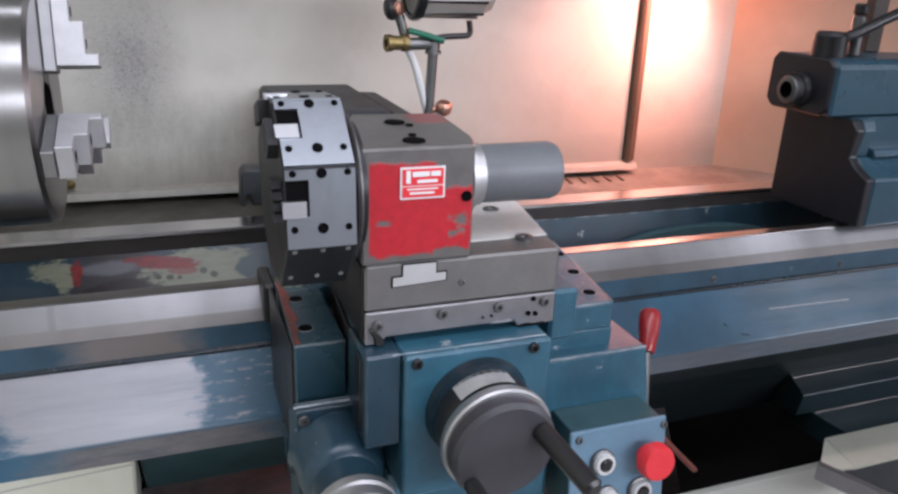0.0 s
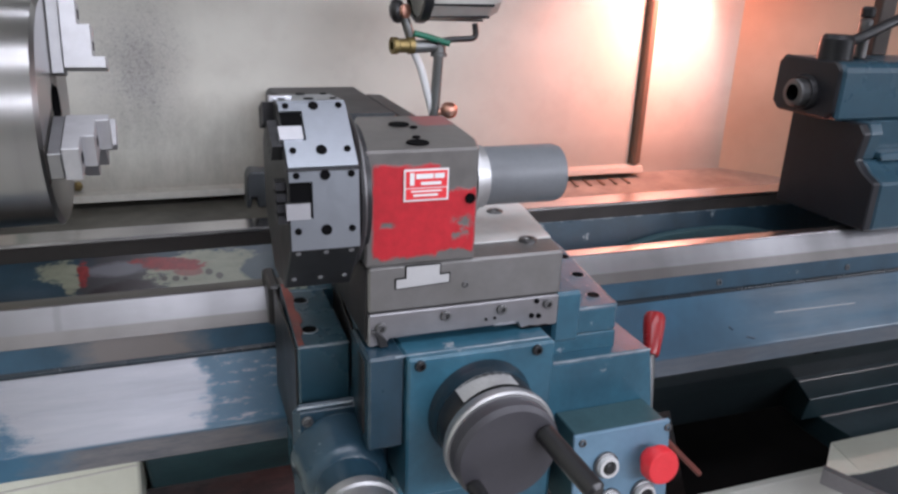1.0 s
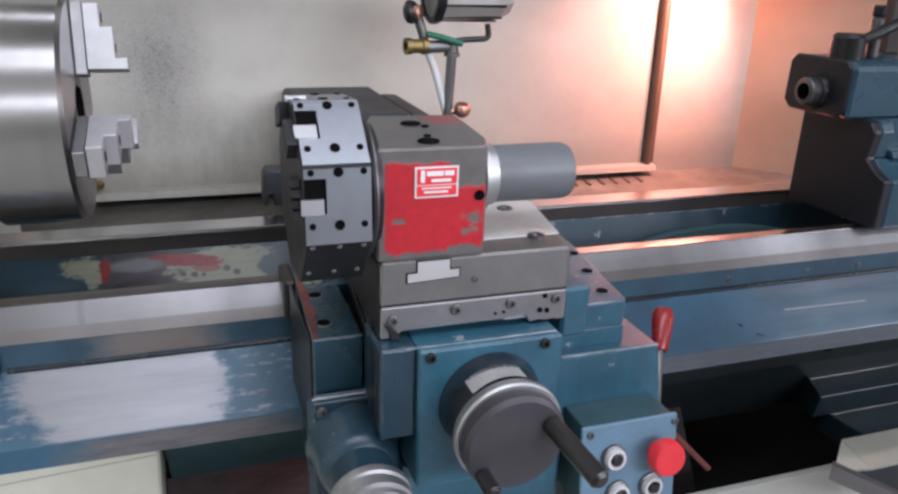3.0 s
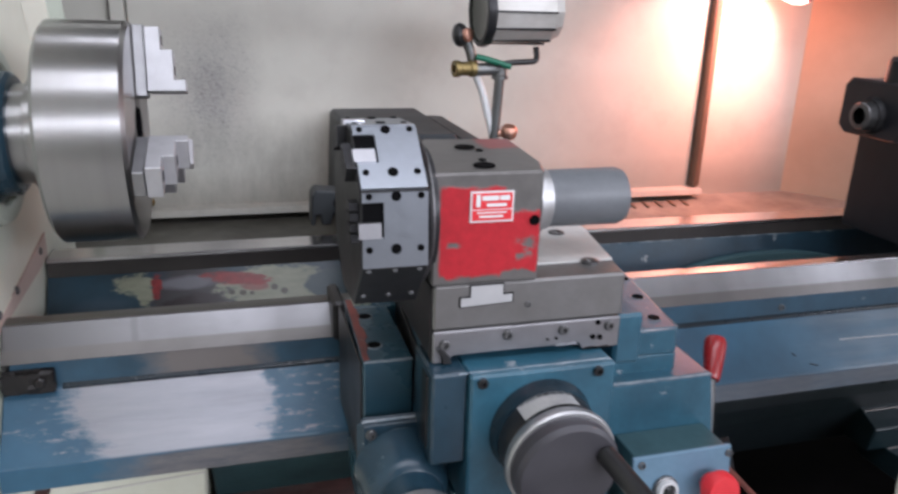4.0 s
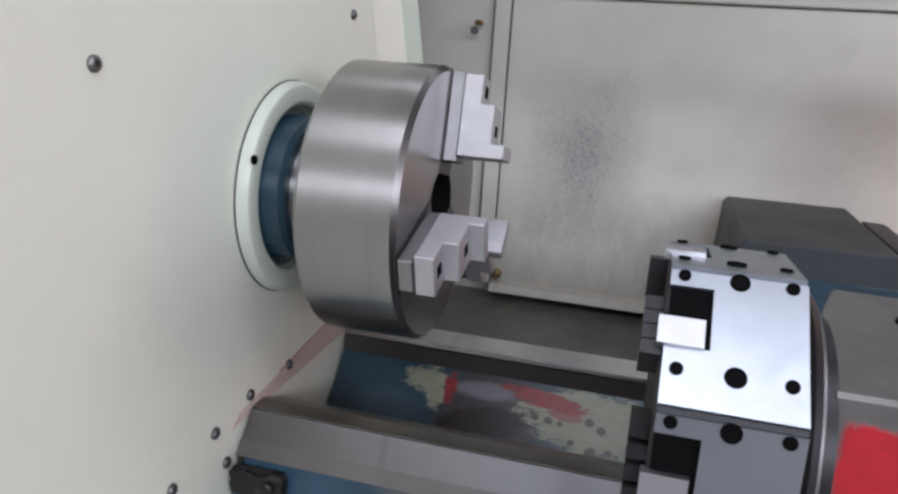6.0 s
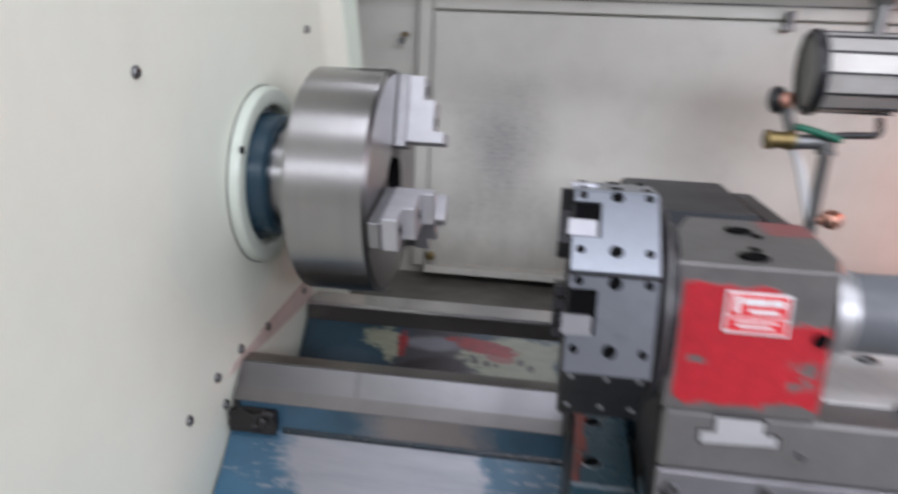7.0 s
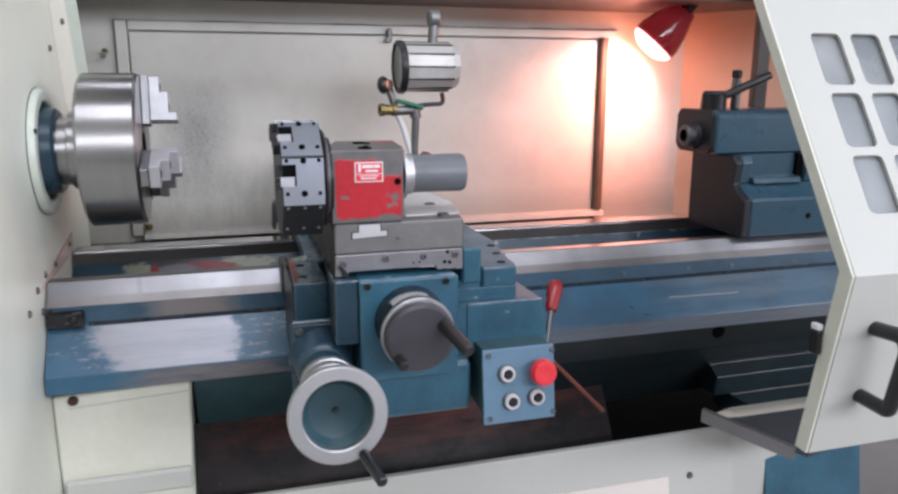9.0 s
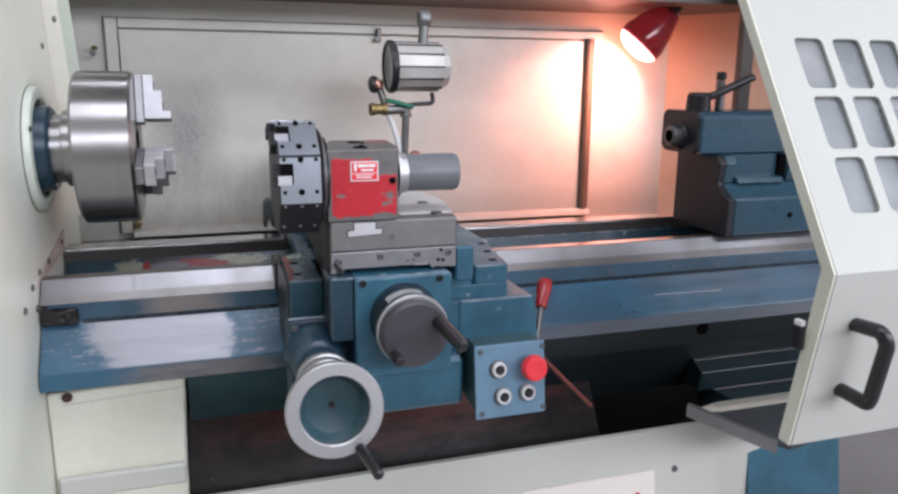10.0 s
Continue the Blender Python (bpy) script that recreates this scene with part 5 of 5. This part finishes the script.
for k in (0, 1, 2, 7):
    a = radians(4 + 45 * k)
    nrm = Vector((0, -math.cos(a), math.sin(a)))
    up = Vector((0, math.sin(a), math.cos(a)))
    mid = Vector((0, TY, TZ)) + nrm * (TR * math.cos(radians(22.5)))
    h2 = TR * math.sin(radians(22.5))
    bright = k in (0, 1, 2)
    if bright:
        bm = bmesh.new()
        out = [(0.331, -h2 + 0.001), (0.380, -h2 + 0.001), (0.380, h2 - 0.001), (0.331, h2 - 0.001), (0.331, h2 - 0.008), (0.347, h2 - 0.008), (0.347, h2 - 0.034), (0.331, h2 - 0.034)]
        a0 = [bm.verts.new(mid + up * v + Vector((x, 0, 0)) + nrm * 0.0002) for x, v in out]
        a1 = [bm.verts.new(mid + up * v + Vector((x, 0, 0)) + nrm * 0.0022) for x, v in out]
        bm.faces.new(a0), bm.faces.new(a1)
        for i in range(8):
            bm.faces.new((a0[i], a0[(i + 1) % 8], a1[(i + 1) % 8], a1[i]))
        fc = part("facet", bm, M_TURRET, disc, "bright ground tool-seat facet", smooth=False)
        slot = bmesh.new()
        bmesh.ops.create_cube(slot, size=1, matrix=Matrix.Translation(mid + up * (h2 - 0.021) + Vector((0.3392, 0, 0)) + nrm * 0.0004) @ Matrix(((1, 0, 0, 0), (0, up.y, nrm.y, 0), (0, up.z, nrm.z, 0), (0, 0, 0, 1))) @ Matrix.Diagonal((0.0155, 0.0255, 0.0006, 1)))
        part("tool_slot", slot, M_HOLE, disc, "open tool slot")
        wedge = bmesh.new()
        bmesh.ops.create_cube(wedge, size=1, matrix=Matrix.Translation(mid + up * (h2 - 0.0285) + Vector((0.3365, 0, 0)) + nrm * 0.0012) @ Matrix(((1, 0, 0, 0), (0, up.y, nrm.y, 0), (0, up.z, nrm.z, 0), (0, 0, 0, 1))) @ Matrix.Diagonal((0.0165, 0.0115, 0.0056, 1)))
        part("tool_wedge", wedge, M_JAW, disc, "small bright clamping wedge")
        lug = bmesh.new()
        turn = Matrix(((1, 0, 0, 0), (0, up.y, nrm.y, 0), (0, up.z, nrm.z, 0), (0, 0, 0, 1)))
        for i in range(4):
            bmesh.ops.create_cube(lug, size=1, matrix=Matrix.Translation(mid + up * (h2 - 0.012 - 0.0075 * i) + Vector((0.3265, 0, 0)) - nrm * (0.014 - 0.002 * i)) @ turn @ Matrix.Diagonal((0.0075, 0.0058, 0.016, 1)))
        part("serrated_lug", lug, M_BLACK_OX, disc, "dark serrated tool seat", smooth=False)
    for x, v, r in ((0.336, h2 - 0.0034, 0.0022), (0.356, h2 - 0.0036, 0.0034), (0.3745, h2 - 0.0034, 0.0023), (0.336, -h2 + 0.0150, 0.0023), (0.356, -h2 + 0.0150, 0.0036), (0.3745, -h2 + 0.0150, 0.0023)):
        at = tuple(mid + up * v + Vector((x, 0, 0)) + nrm * (0.0023 if bright else 0.0002))
        if bright:
            hole(disc, at, tuple(nrm), r, lift=0.0004)
        else:
            socket_bolt(disc, at, tuple(nrm), 0.0019, "grub_screw", 0.0008, M_JAW)

# ---- rear cover riding behind the carriage ----
rc = thing("rear_slide_cover", "grey sheet cover over the rear cross-slide drive", "machine cover", (0.5, 0.4, 0))
part("cover", prism([(0.414, 0.012), (0.420, 0.159), (0.426, 0.166), (0.582, 0.166), (0.606, 0.128), (0.606, 0.012)], "y", 0.34, 0.62, 0.002), M_DARKGREY, rc)
part("end_cap", prism([(0.594, 0.158), (0.624, 0.157), (0.668, 0.112), (0.668, 0.020), (0.6065, 0.020), (0.6065, 0.138)], "y", 0.345, 0.58, 0.002), M_DARKGREY, rc, "stepped grey end cap")
part("front_panel", prism([(0.420, 0.020), (0.424, 0.132), (0.602, 0.132), (0.604, 0.020)], "y", 0.3365, 0.3398, 0.001), M_BLUE_DEEP, rc, "dark blue front panel")
part("rear_block", prism([(0.350, 0.040), (0.352, 0.086), (0.358, 0.094), (0.402, 0.090), (0.420, 0.074), (0.422, 0.040), (0.410, 0.040), (0.404, 0.058), (0.384, 0.058), (0.380, 0.040), (0.366, 0.040), (0.364, 0.056), (0.358, 0.056), (0.356, 0.040)], "y", 0.296, 0.336, 0.002), M_DARKGREY, rc, "dark grey rear pipe bracket")
part("bracket_bore", turned([(0, 0), (0, 0.009), (0.0015, 0.009), (0.0015, 0)], (0.392, 0.2955, 0.074), (0, -1, 0), 18), M_HOLE, rc)

# ---- work lamp ----
lamp = thing("work_lamp", "finned aluminium machine work lamp on pipe arms", "work lamp", (0.66, 0.33, 0.15))
LC = Vector((0.610, 0.335, 0.352))
hd = part("housing", turned([(0.012, 0), (0.012, 0.0490), (0.108, 0.0470), (0.123, 0.0410), (0.126, 0)], LC, (1, 0, 0.02), 12), M_LAMP_AL, lamp, "ribbed aluminium lamp body", smooth=False)
part("bezel", turned([(0.000, 0.045), (0.000, 0.0515), (0.006, 0.0530), (0.013, 0.0525), (0.015, 0.049), (0.015, 0.043)], LC, (1, 0, 0.02), 12), M_BLACK_OX, hd, "dark glass bezel")
part("lens", turned([(0.006, 0), (0.0035, 0.032), (0.002, 0.0455), (0.006, 0.0455), (0.008, 0)], LC, (1, 0, 0.02), 28), M_LENS, hd, "dark lamp lens")
for i in range(12):
    a = 2 * math.pi * i / 12
    c = LC + Vector((0.062, 0.0480 * math.cos(a), 0.0480 * math.sin(a) + 0.0012))
    bm = bmesh.new()
    bmesh.ops.create_cube(bm, size=1, matrix=Matrix.Translation(c) @ Matrix.Rotation(a, 4, "X") @ Matrix.Diagonal((0.094, 0.0030, 0.0028, 1)))
    part("groove", bm, M_BLACK_OX, hd, smooth=False)
part("top_hub", turned([(0, 0), (0, 0.014), (0.004, 0.017), (0.020, 0.017), (0.024, 0.014), (0.024, 0)], (0.676, 0.335, 0.448), (1, 0, 0), 20), M_PIPE, lamp, "swivel hub")
part("stem", rod((0.684, 0.335, 0.392), (0.688, 0.335, 0.448), 0.010, 14), M_PIPE, lamp)
part("grab_bar", tube(bent([(0.700, 0.320, 0.302), (0.704, 0.320, 0.280), (0.660, 0.320, 0.278), (0.640, 0.320, 0.274)], 5, 0.012), 0.0045), M_BLACK, lamp, "black grab bar")
part("black_joint", turned([(0, 0), (0.001, 0.008), (0.005, 0.015), (0.012, 0.018), (0.019, 0.015), (0.022, 0.011), (0.022, 0)], (0.569, 0.332, 0.316), (1, -0.35, 0.1), 20), M_BLACK, lamp, "black swivel joint")
part("copper_washer", turned([(0, 0), (0, 0.0100), (0.006, 0.0100), (0.008, 0.006), (0.008, 0)], (0.587, 0.318, 0.318), (0.6, -0.8, 0), 18), M_COPPER, lamp, "copper washer")
part("copper_arm", tube(bent([(0.582, 0.335, 0.322), (0.592, 0.335, 0.312), (0.602, 0.335, 0.285), (0.606, 0.335, 0.268)], 5, 0.012), 0.0075), M_PIPE, lamp, "short grey elbow pipe")
part("hose", tube(bent([(0.608, 0.338, 0.262), (0.622, 0.338, 0.235), (0.645, 0.342, 0.160)], 4, 0.012), 0.0058), M_WHITE, lamp, "pale coolant hose")
part("valve", turned([(0, 0.0060), (0, 0.0125), (0.008, 0.0125), (0.010, 0.0105), (0.024, 0.0105), (0.026, 0.0125), (0.034, 0.0125), (0.034, 0), (0.004, 0), (0.004, 0.0060)], (0.572, 0.325, 0.268), (1, 0.12, 0), 18), M_BRASS, lamp, "brass coolant valve")
part("valve_body", rod((0.604, 0.330, 0.266), (0.645, 0.332, 0.268), 0.0095, 14, 0.002), M_PIPE, lamp)
part("valve_grip", tube(bent([(0.606, 0.325, 0.286), (0.625, 0.322, 0.282), (0.660, 0.318, 0.272)], 4, 0.01), 0.0048), M_GREEN, lamp, "green lever grip")
part("elbow", turned([(0, 0), (0, 0.0125), (0.005, 0.0125), (0.006, 0.0105), (0.020, 0.0105), (0.026, 0.006), (0.026, 0)], (0.648, 0.332, 0.252), (0, 0, 1), 16), M_PIPE, lamp)
part("pipe", rod((0.648, 0.332, 0.256), (0.645, 0.345, 0.10), 0.0078, 14), M_PIPE, lamp, "grey upright pipe")
part("union_pipe", rod((0.645, 0.340, 0.165), (0.664, 0.336, 0.168), 0.006, 12), M_COPPER, lamp)
part("base_pipe", rod((0.645, 0.345, 0.11), (0.645, 0.345, 0.06), 0.010, 14), M_PIPE, lamp)
part("copper_ball", turned([(0, 0), (0.002, 0.009), (0.006, 0.0125), (0.012, 0.0135), (0.018, 0.0125), (0.022, 0.009), (0.024, 0)], (0.668, 0.335, 0.158), (0, -0.3, 1), 16), M_COPPER, lamp, "copper pipe union")
part("foot_plate", box(0.62, 0.70, 0.322, 0.339, 0.05, 0.075, 0.003), M_PIPE, lamp)

# ---- heat lamp ----
hl = thing("heat_lamp", "glowing red-glass reflector bulb clamped under the hood", "heat lamp", (1.41, 0.55, 0.45))
HA = Vector((-0.60, 0.28, -0.74)).normalized()
HO = Vector((1.325, 0.56, 0.417))
part("bulb", turned([(-0.112, 0), (-0.112, 0.030), (-0.095, 0.036), (-0.060, 0.050), (-0.020, 0.060), (0.0, 0.060), (-0.004, 0.055)], HO, HA, 36), M_REDGLASS, hl, "ruby glass reflector")
part("face", turned([(-0.004, 0.0590), (0.008, 0.0540), (0.018, 0.0420), (0.025, 0.0240), (0.027, 0)], HO, HA, 36), M_BULB, hl, "glowing bulb face")
part("socket", turned([(-0.15, 0), (-0.15, 0.018), (-0.106, 0.020), (-0.106, 0)], HO, HA, 24), M_BLACK_OX, hl)
part("clamp_arm", rod(tuple(HO - HA * 0.14), (1.46, 0.53, 0.516), 0.006, 12), M_BLACK_OX, hl)

# ---- tailstock ----
ts = thing("tailstock", "blue tailstock with black end face on the bed", "tailstock", (1.35, 0.1, 0.035))
TP = [(0.001, 0.036), (0.180, 0.036), (0.180, 0.187), (0.046, 0.187), (0.035, 0.174), (0.040, 0.134), (0.024, 0.120), (0.001, 0.108)]
UP = [(0.064, 0.1885), (0.189, 0.1885), (0.190, 0.262), (0.180, 0.272), (0.074, 0.272), (0.064, 0.262)]
part("base", prism([(0.0005, 0.036), (0.178, 0.036), (0.178, 0.133), (0.040, 0.133), (0.024, 0.1195), (0.0005, 0.1075)], "x", 1.2195, 1.62, 0.003), M_BLUE_TAIL, ts, "stepped blue tailstock base")
part("barrel", prism(UP, "x", 1.1755, 1.62, 0.004), M_BLUE_TAIL, ts, "blue quill barrel")
part("web", prism([(0.043, 0.1335), (0.178, 0.1335), (0.178, 0.188), (0.043, 0.188), (0.036, 0.174)], "x", 1.2195, 1.243, 0.002), M_BLUE_TAIL, ts)
part("web", box(1.2435, 1.358, 0.060, 0.178, 0.1335, 0.188, 0.001), M_BLUE_TAIL, ts, "recessed blue web")
part("web", prism([(0.043, 0.1335), (0.178, 0.1335), (0.178, 0.188), (0.043, 0.188), (0.036, 0.174)], "x", 1.372, 1.62, 0.002), M_BLUE_TAIL, ts)
part("slot", box(1.3585, 1.3715, 0.050, 0.170, 0.1340, 0.1875, 0), M_HOLE, ts, "dark upright slot")
part("ledge", prism([(0.030, 0.1337), (0.058, 0.1337), (0.058, 0.1460), (0.036, 0.1440)], "x", 1.246, 1.356, 0.0015), M_BLUE_TAIL, ts, "worn blue ledge under the web")
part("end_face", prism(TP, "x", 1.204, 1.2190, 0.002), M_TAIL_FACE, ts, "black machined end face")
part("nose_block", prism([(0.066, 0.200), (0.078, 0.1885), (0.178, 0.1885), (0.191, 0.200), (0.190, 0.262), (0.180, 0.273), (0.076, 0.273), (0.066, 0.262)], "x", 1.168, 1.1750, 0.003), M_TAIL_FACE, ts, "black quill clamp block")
part("nose_boss", turned([(0, 0), (0, 0.0245), (0.004, 0.0265), (0.009, 0.0275), (0.009, 0)], (1.1595, 0.126, 0.222), (1, 0, 0), 32), M_BLACK_OX, ts, "round black quill collar")
part("quill", turned([(0, 0.0125), (0.001, 0.0190), (0.003, 0.0205), (0.030, 0.0205), (0.030, 0)], (1.142, 0.124, 0.222), (1, 0, 0), 32), M_BOLT, ts, "bright steel quill")
part("quill_bore", turned([(0.001, 0.0125), (0.014, 0.011), (0.014, 0)], (1.142, 0.124, 0.222), (1, 0, 0), 24), M_HOLE, ts, "dark taper bore")
part("lock_hub", turned([(0, 0), (0, 0.025), (0.030, 0.0235), (0.036, 0.019), (0.036, 0)], (1.194, 0.108, 0.2725), (0, 0, 1), 24), M_BLACK_OX, ts)
part("lock_lever", tube(bent([(1.196, 0.106, 0.294), (1.228, 0.100, 0.304), (1.262, 0.098, 0.320), (1.312, 0.098, 0.339)], 4, 0.02), 0.0080), M_BLACK, ts, "black quill lock lever")
part("clamp_post", rod((1.247, 0.112, 0.272), (1.246, 0.112, 0.332), 0.0095, 14, 0.003), M_BOLT, ts, "steel clamp post")
part("post_cap", rod((1.246, 0.112, 0.3325), (1.246, 0.112, 0.349), 0.0105, 14, 0.003), M_BLACK_OX, ts, "black post cap")
part("hose_bracket", box(1.334, 1.366, 0.168, 0.186, 0.2725, 0.520, 0.002), M_BROWNBLACK, ts, "dark grimy upright bracket")
hole(ts, (1.352, 0.0000, 0.072), (0, -1, 0), 0.005)

# ---- sliding door ----
DB, DT = Vector((0, -0.500, 0.104)), Vector((0, -0.288, 0.446))
du = (DT - DB).normalized()
dn = Vector((0, -du.z, du.y))
DX0, DX1 = 0.962, 1.388
door = thing("sliding_guard_door", "cream sliding guard door with a grid of clear windows", "machine door", (1.3, -0.45, 0))


def on_door(x, s, out=0.0):
    """A point on the sloping upper sheet: x, distance up the slope and height off it."""
    return Vector((x, 0, 0)) + DB + du * s + dn * out


S_TOP = 0.445
cols = [(1.015, 1.064), (1.081, 1.130), (1.147, 1.196), (1.213, 1.262), (1.279, 1.328)]
rows = [(0.078, 0.158), (0.170, 0.249), (0.261, 0.341)]


def slab(x0, x1, s0, s1, o0, o1, bm):
    vs = [[bm.verts.new(on_door(x, s, o)) for x, s in ((x0, s0), (x1, s0), (x1, s1), (x0, s1))] for o in (o0, o1)]
    bm.faces.new(vs[0]), bm.faces.new(vs[1])
    for i in range(4):
        bm.faces.new((vs[0][i], vs[0][(i + 1) % 4], vs[1][(i + 1) % 4], vs[1][i]))


bm = bmesh.new()
T = 0.004
slab(DX0, DX1, 0.0, rows[0][0], -T, 0, bm)
slab(DX0, DX1, rows[2][1], S_TOP, -T, 0, bm)
for i in range(2):
    slab(DX0, DX1, rows[i][1], rows[i + 1][0], -T, 0, bm)
edges = [DX0] + [v for c in cols for v in c] + [DX1]
for s0, s1 in rows:
    for a, b in zip(edges[0::2], edges[1::2]):
        slab(a, b, s0, s1, -T, 0, bm)
    # fillets that round the corners of each opening
    for x0, x1 in cols:
        r = 0.009
        for cx, cs_, sx, ss in ((x0, s0, 1, 1), (x1, s0, -1, 1), (x1, s1, -1, -1), (x0, s1, 1, -1)):
            arc = [(cx + sx * r * (1 - math.cos(radians(90 * i / 5))), cs_ + ss * r * (1 - math.sin(radians(90 * i / 5)))) for i in range(6)]
            pts = [(cx, cs_)] + arc
            lo = [bm.verts.new(on_door(x, s, -T)) for x, s in pts]
            hi = [bm.verts.new(on_door(x, s, 0)) for x, s in pts]
            bm.faces.new(lo), bm.faces.new(hi)
            for i in range(len(pts)):
                bm.faces.new((lo[i], lo[(i + 1) % len(pts)], hi[(i + 1) % len(pts)], hi[i]))
part("upper_sheet", bm, M_CREAM, door, "sloping cream sheet", smooth=False)
for s0, s1 in rows:
    for x0, x1 in cols:
        bm = bmesh.new()
        slab(x0 - 0.004, x1 + 0.004, s0 - 0.004, s1 + 0.004, -0.010, -0.0055, bm)
        p = part("pane", bm, M_PANE, door, "scuffed clear plastic pane", smooth=False)
        p.visible_shadow = False
LB = Vector((0, -0.460, -0.144))
part("lower_sheet", prism([(-0.500, 0.1035), (-0.460, -0.144), (-0.456, -0.144), (-0.496, 0.1035)], "x", DX0, DX1, 0), M_CREAM, door, "cream lower sheet")
part("edge_flange", prism([(-0.499, 0.104), (DT.y, DT.z), (DB.y + du.y * S_TOP, DB.z + du.z * S_TOP), (DB.y + du.y * S_TOP + 0.018, DB.z + du.z * S_TOP), (-0.478, 0.106), (-0.439, -0.143), (-0.4585, -0.144)], "x", DX0 - 0.004, DX0 - 0.0005, 0), M_CREAM_YELLOW, door, "yellowed door edge flange")
hd_pts = bent([(1.012, -0.488, 0.032), (1.012, -0.530, 0.035), (1.018, -0.535, 0.020), (1.018, -0.522, -0.056), (1.018, -0.518, -0.066), (1.018, -0.471, -0.064)], 5, 0.02)
part("pull_handle", tube(hd_pts, 0.0095, 14), M_BLACK, door, "black moulded pull handle")
part("latch", box(0.9495, 0.9578, -0.466, -0.450, -0.006, 0.026, 0.002), M_BLACK, door, "black latch block on the door edge")
part("latch_cap", box(0.9500, 0.9573, -0.465, -0.451, 0.0265, 0.034, 0.001), M_WHITE, door, "white latch cap")
door.location.x += 0.014
track = thing("door_track", "worn grey steel bar across the pan end", "rail", (1.07, -0.23, -0.26))
bm = bmesh.new()
bar = [[bm.verts.new(p) for p in ((x, y, z), (x + 0.010, y + 0.008, z - 0.001), (x + 0.010, y + 0.008, z - 0.021), (x, y, z - 0.022))] for x, y, z in ((1.010, -0.185, -0.210), (1.124, -0.277, -0.251))]
bm.faces.new(bar[0]), bm.faces.new(bar[1])
for i in range(4):
    bm.faces.new((bar[0][i], bar[0][(i + 1) % 4], bar[1][(i + 1) % 4], bar[1][i]))
part("bar", bm, M_JAW_DULL, track)
sill = thing("pan_sill", "cream sheet sill with a dark plate under the door", "sill", (1.3, -0.2, -0.27))


def sheet(points, thick):
    """A bent plate: the outline given at its top, with a thickness below."""
    bm = bmesh.new()
    hi = [bm.verts.new(p) for p in points]
    lo = [bm.verts.new((x, y, z - thick)) for x, y, z in points]
    bm.faces.new(hi), bm.faces.new(lo)
    for i in range(len(points)):
        bm.faces.new((hi[i], hi[(i + 1) % len(points)], lo[(i + 1) % len(points)], lo[i]))
    return bm


part("plate", sheet([(1.022, -0.1845, -0.228), (1.083, -0.1845, -0.2335), (1.75, -0.1845, -0.2335), (1.75, -0.200, -0.238), (1.145, -0.285, -0.262)], 0.004), M_DARKGREY, sill, "dark grey plate")
part("drain_sheet", sheet([(1.083, -0.1840, -0.2310), (1.163, -0.0650, -0.2780), (1.75, -0.0650, -0.2780), (1.75, -0.1840, -0.2310)], 0.003), M_CREAM_YELLOW, sill, "cream sheet sloping down into the pan")
part("side_cheek", sheet([(1.0225, -0.1800, -0.2260), (1.0825, -0.1838, -0.2312), (1.1622, -0.0650, -0.2785)], 0.003), M_CREAM_YELLOW, sill, "folded cream corner of the sheet")
shelf = thing("chip_deflector", "dark stepped deflector sheets below the tailstock", "deflector", (1.4, 0.0, -0.25))
part("step", prism([(0.0435, -0.226), (0.035, -0.231), (0.004, -0.247), (0.012, -0.2895), (0.064, -0.2895)], "x", 1.18, 1.75, 0.001), M_STEP, shelf, "upper dark teal step")
part("step", prism([(0.064, -0.2905), (0.0125, -0.291), (-0.0640, -0.2855), (-0.0640, -0.33), (0.064, -0.33)], "x", 1.218, 1.75, 0.001), M_STEP, shelf, "lower dark teal step")
# Thin paler rods paint the highlights along the step edges.
for x0, y, z in ((1.182, 0.0340, -0.2310), (1.221, 0.0110, -0.2902)):
    part("edge_highlight", rod((x0, y, z), (1.74, y, z), 0.0009, 6), M_RAIL_DULL, shelf, "thin rod painting the lit step edge")


# ---- paint rubbed through along handled edges ----
def worn_edge(parent, p, q, r=0.0011):
    a, b = Vector(p), Vector(q)
    rng = random.Random(int(a.length * 1e5))
    pts = [a.lerp(b, i / 10) + Vector((rng.uniform(-1, 1), rng.uniform(-1, 1), rng.uniform(-1, 1))) * r * 0.35 for i in range(11)]
    part("worn_edge", tube(pts, r, 6), M_WORN, parent, "bare rubbed edge")


worn_edge(car, (0.346, -0.1945, 0.0608), (0.390, -0.1945, 0.0608))
worn_edge(car, (0.340, -0.2172, 0.0146), (0.388, -0.2172, 0.0146))
worn_edge(car, (0.618, -0.1890, 0.0628), (0.664, -0.1890, 0.0628))
worn_edge(car, (0.590, -0.2062, 0.0160), (0.702, -0.2062, 0.0160))
worn_edge(car, (0.413, -0.2658, 0.0792), (0.550, -0.2658, 0.0792), 0.0009)
worn_edge(car, (0.667, -0.1880, 0.0628), (0.692, -0.010, 0.0628), 0.0010)
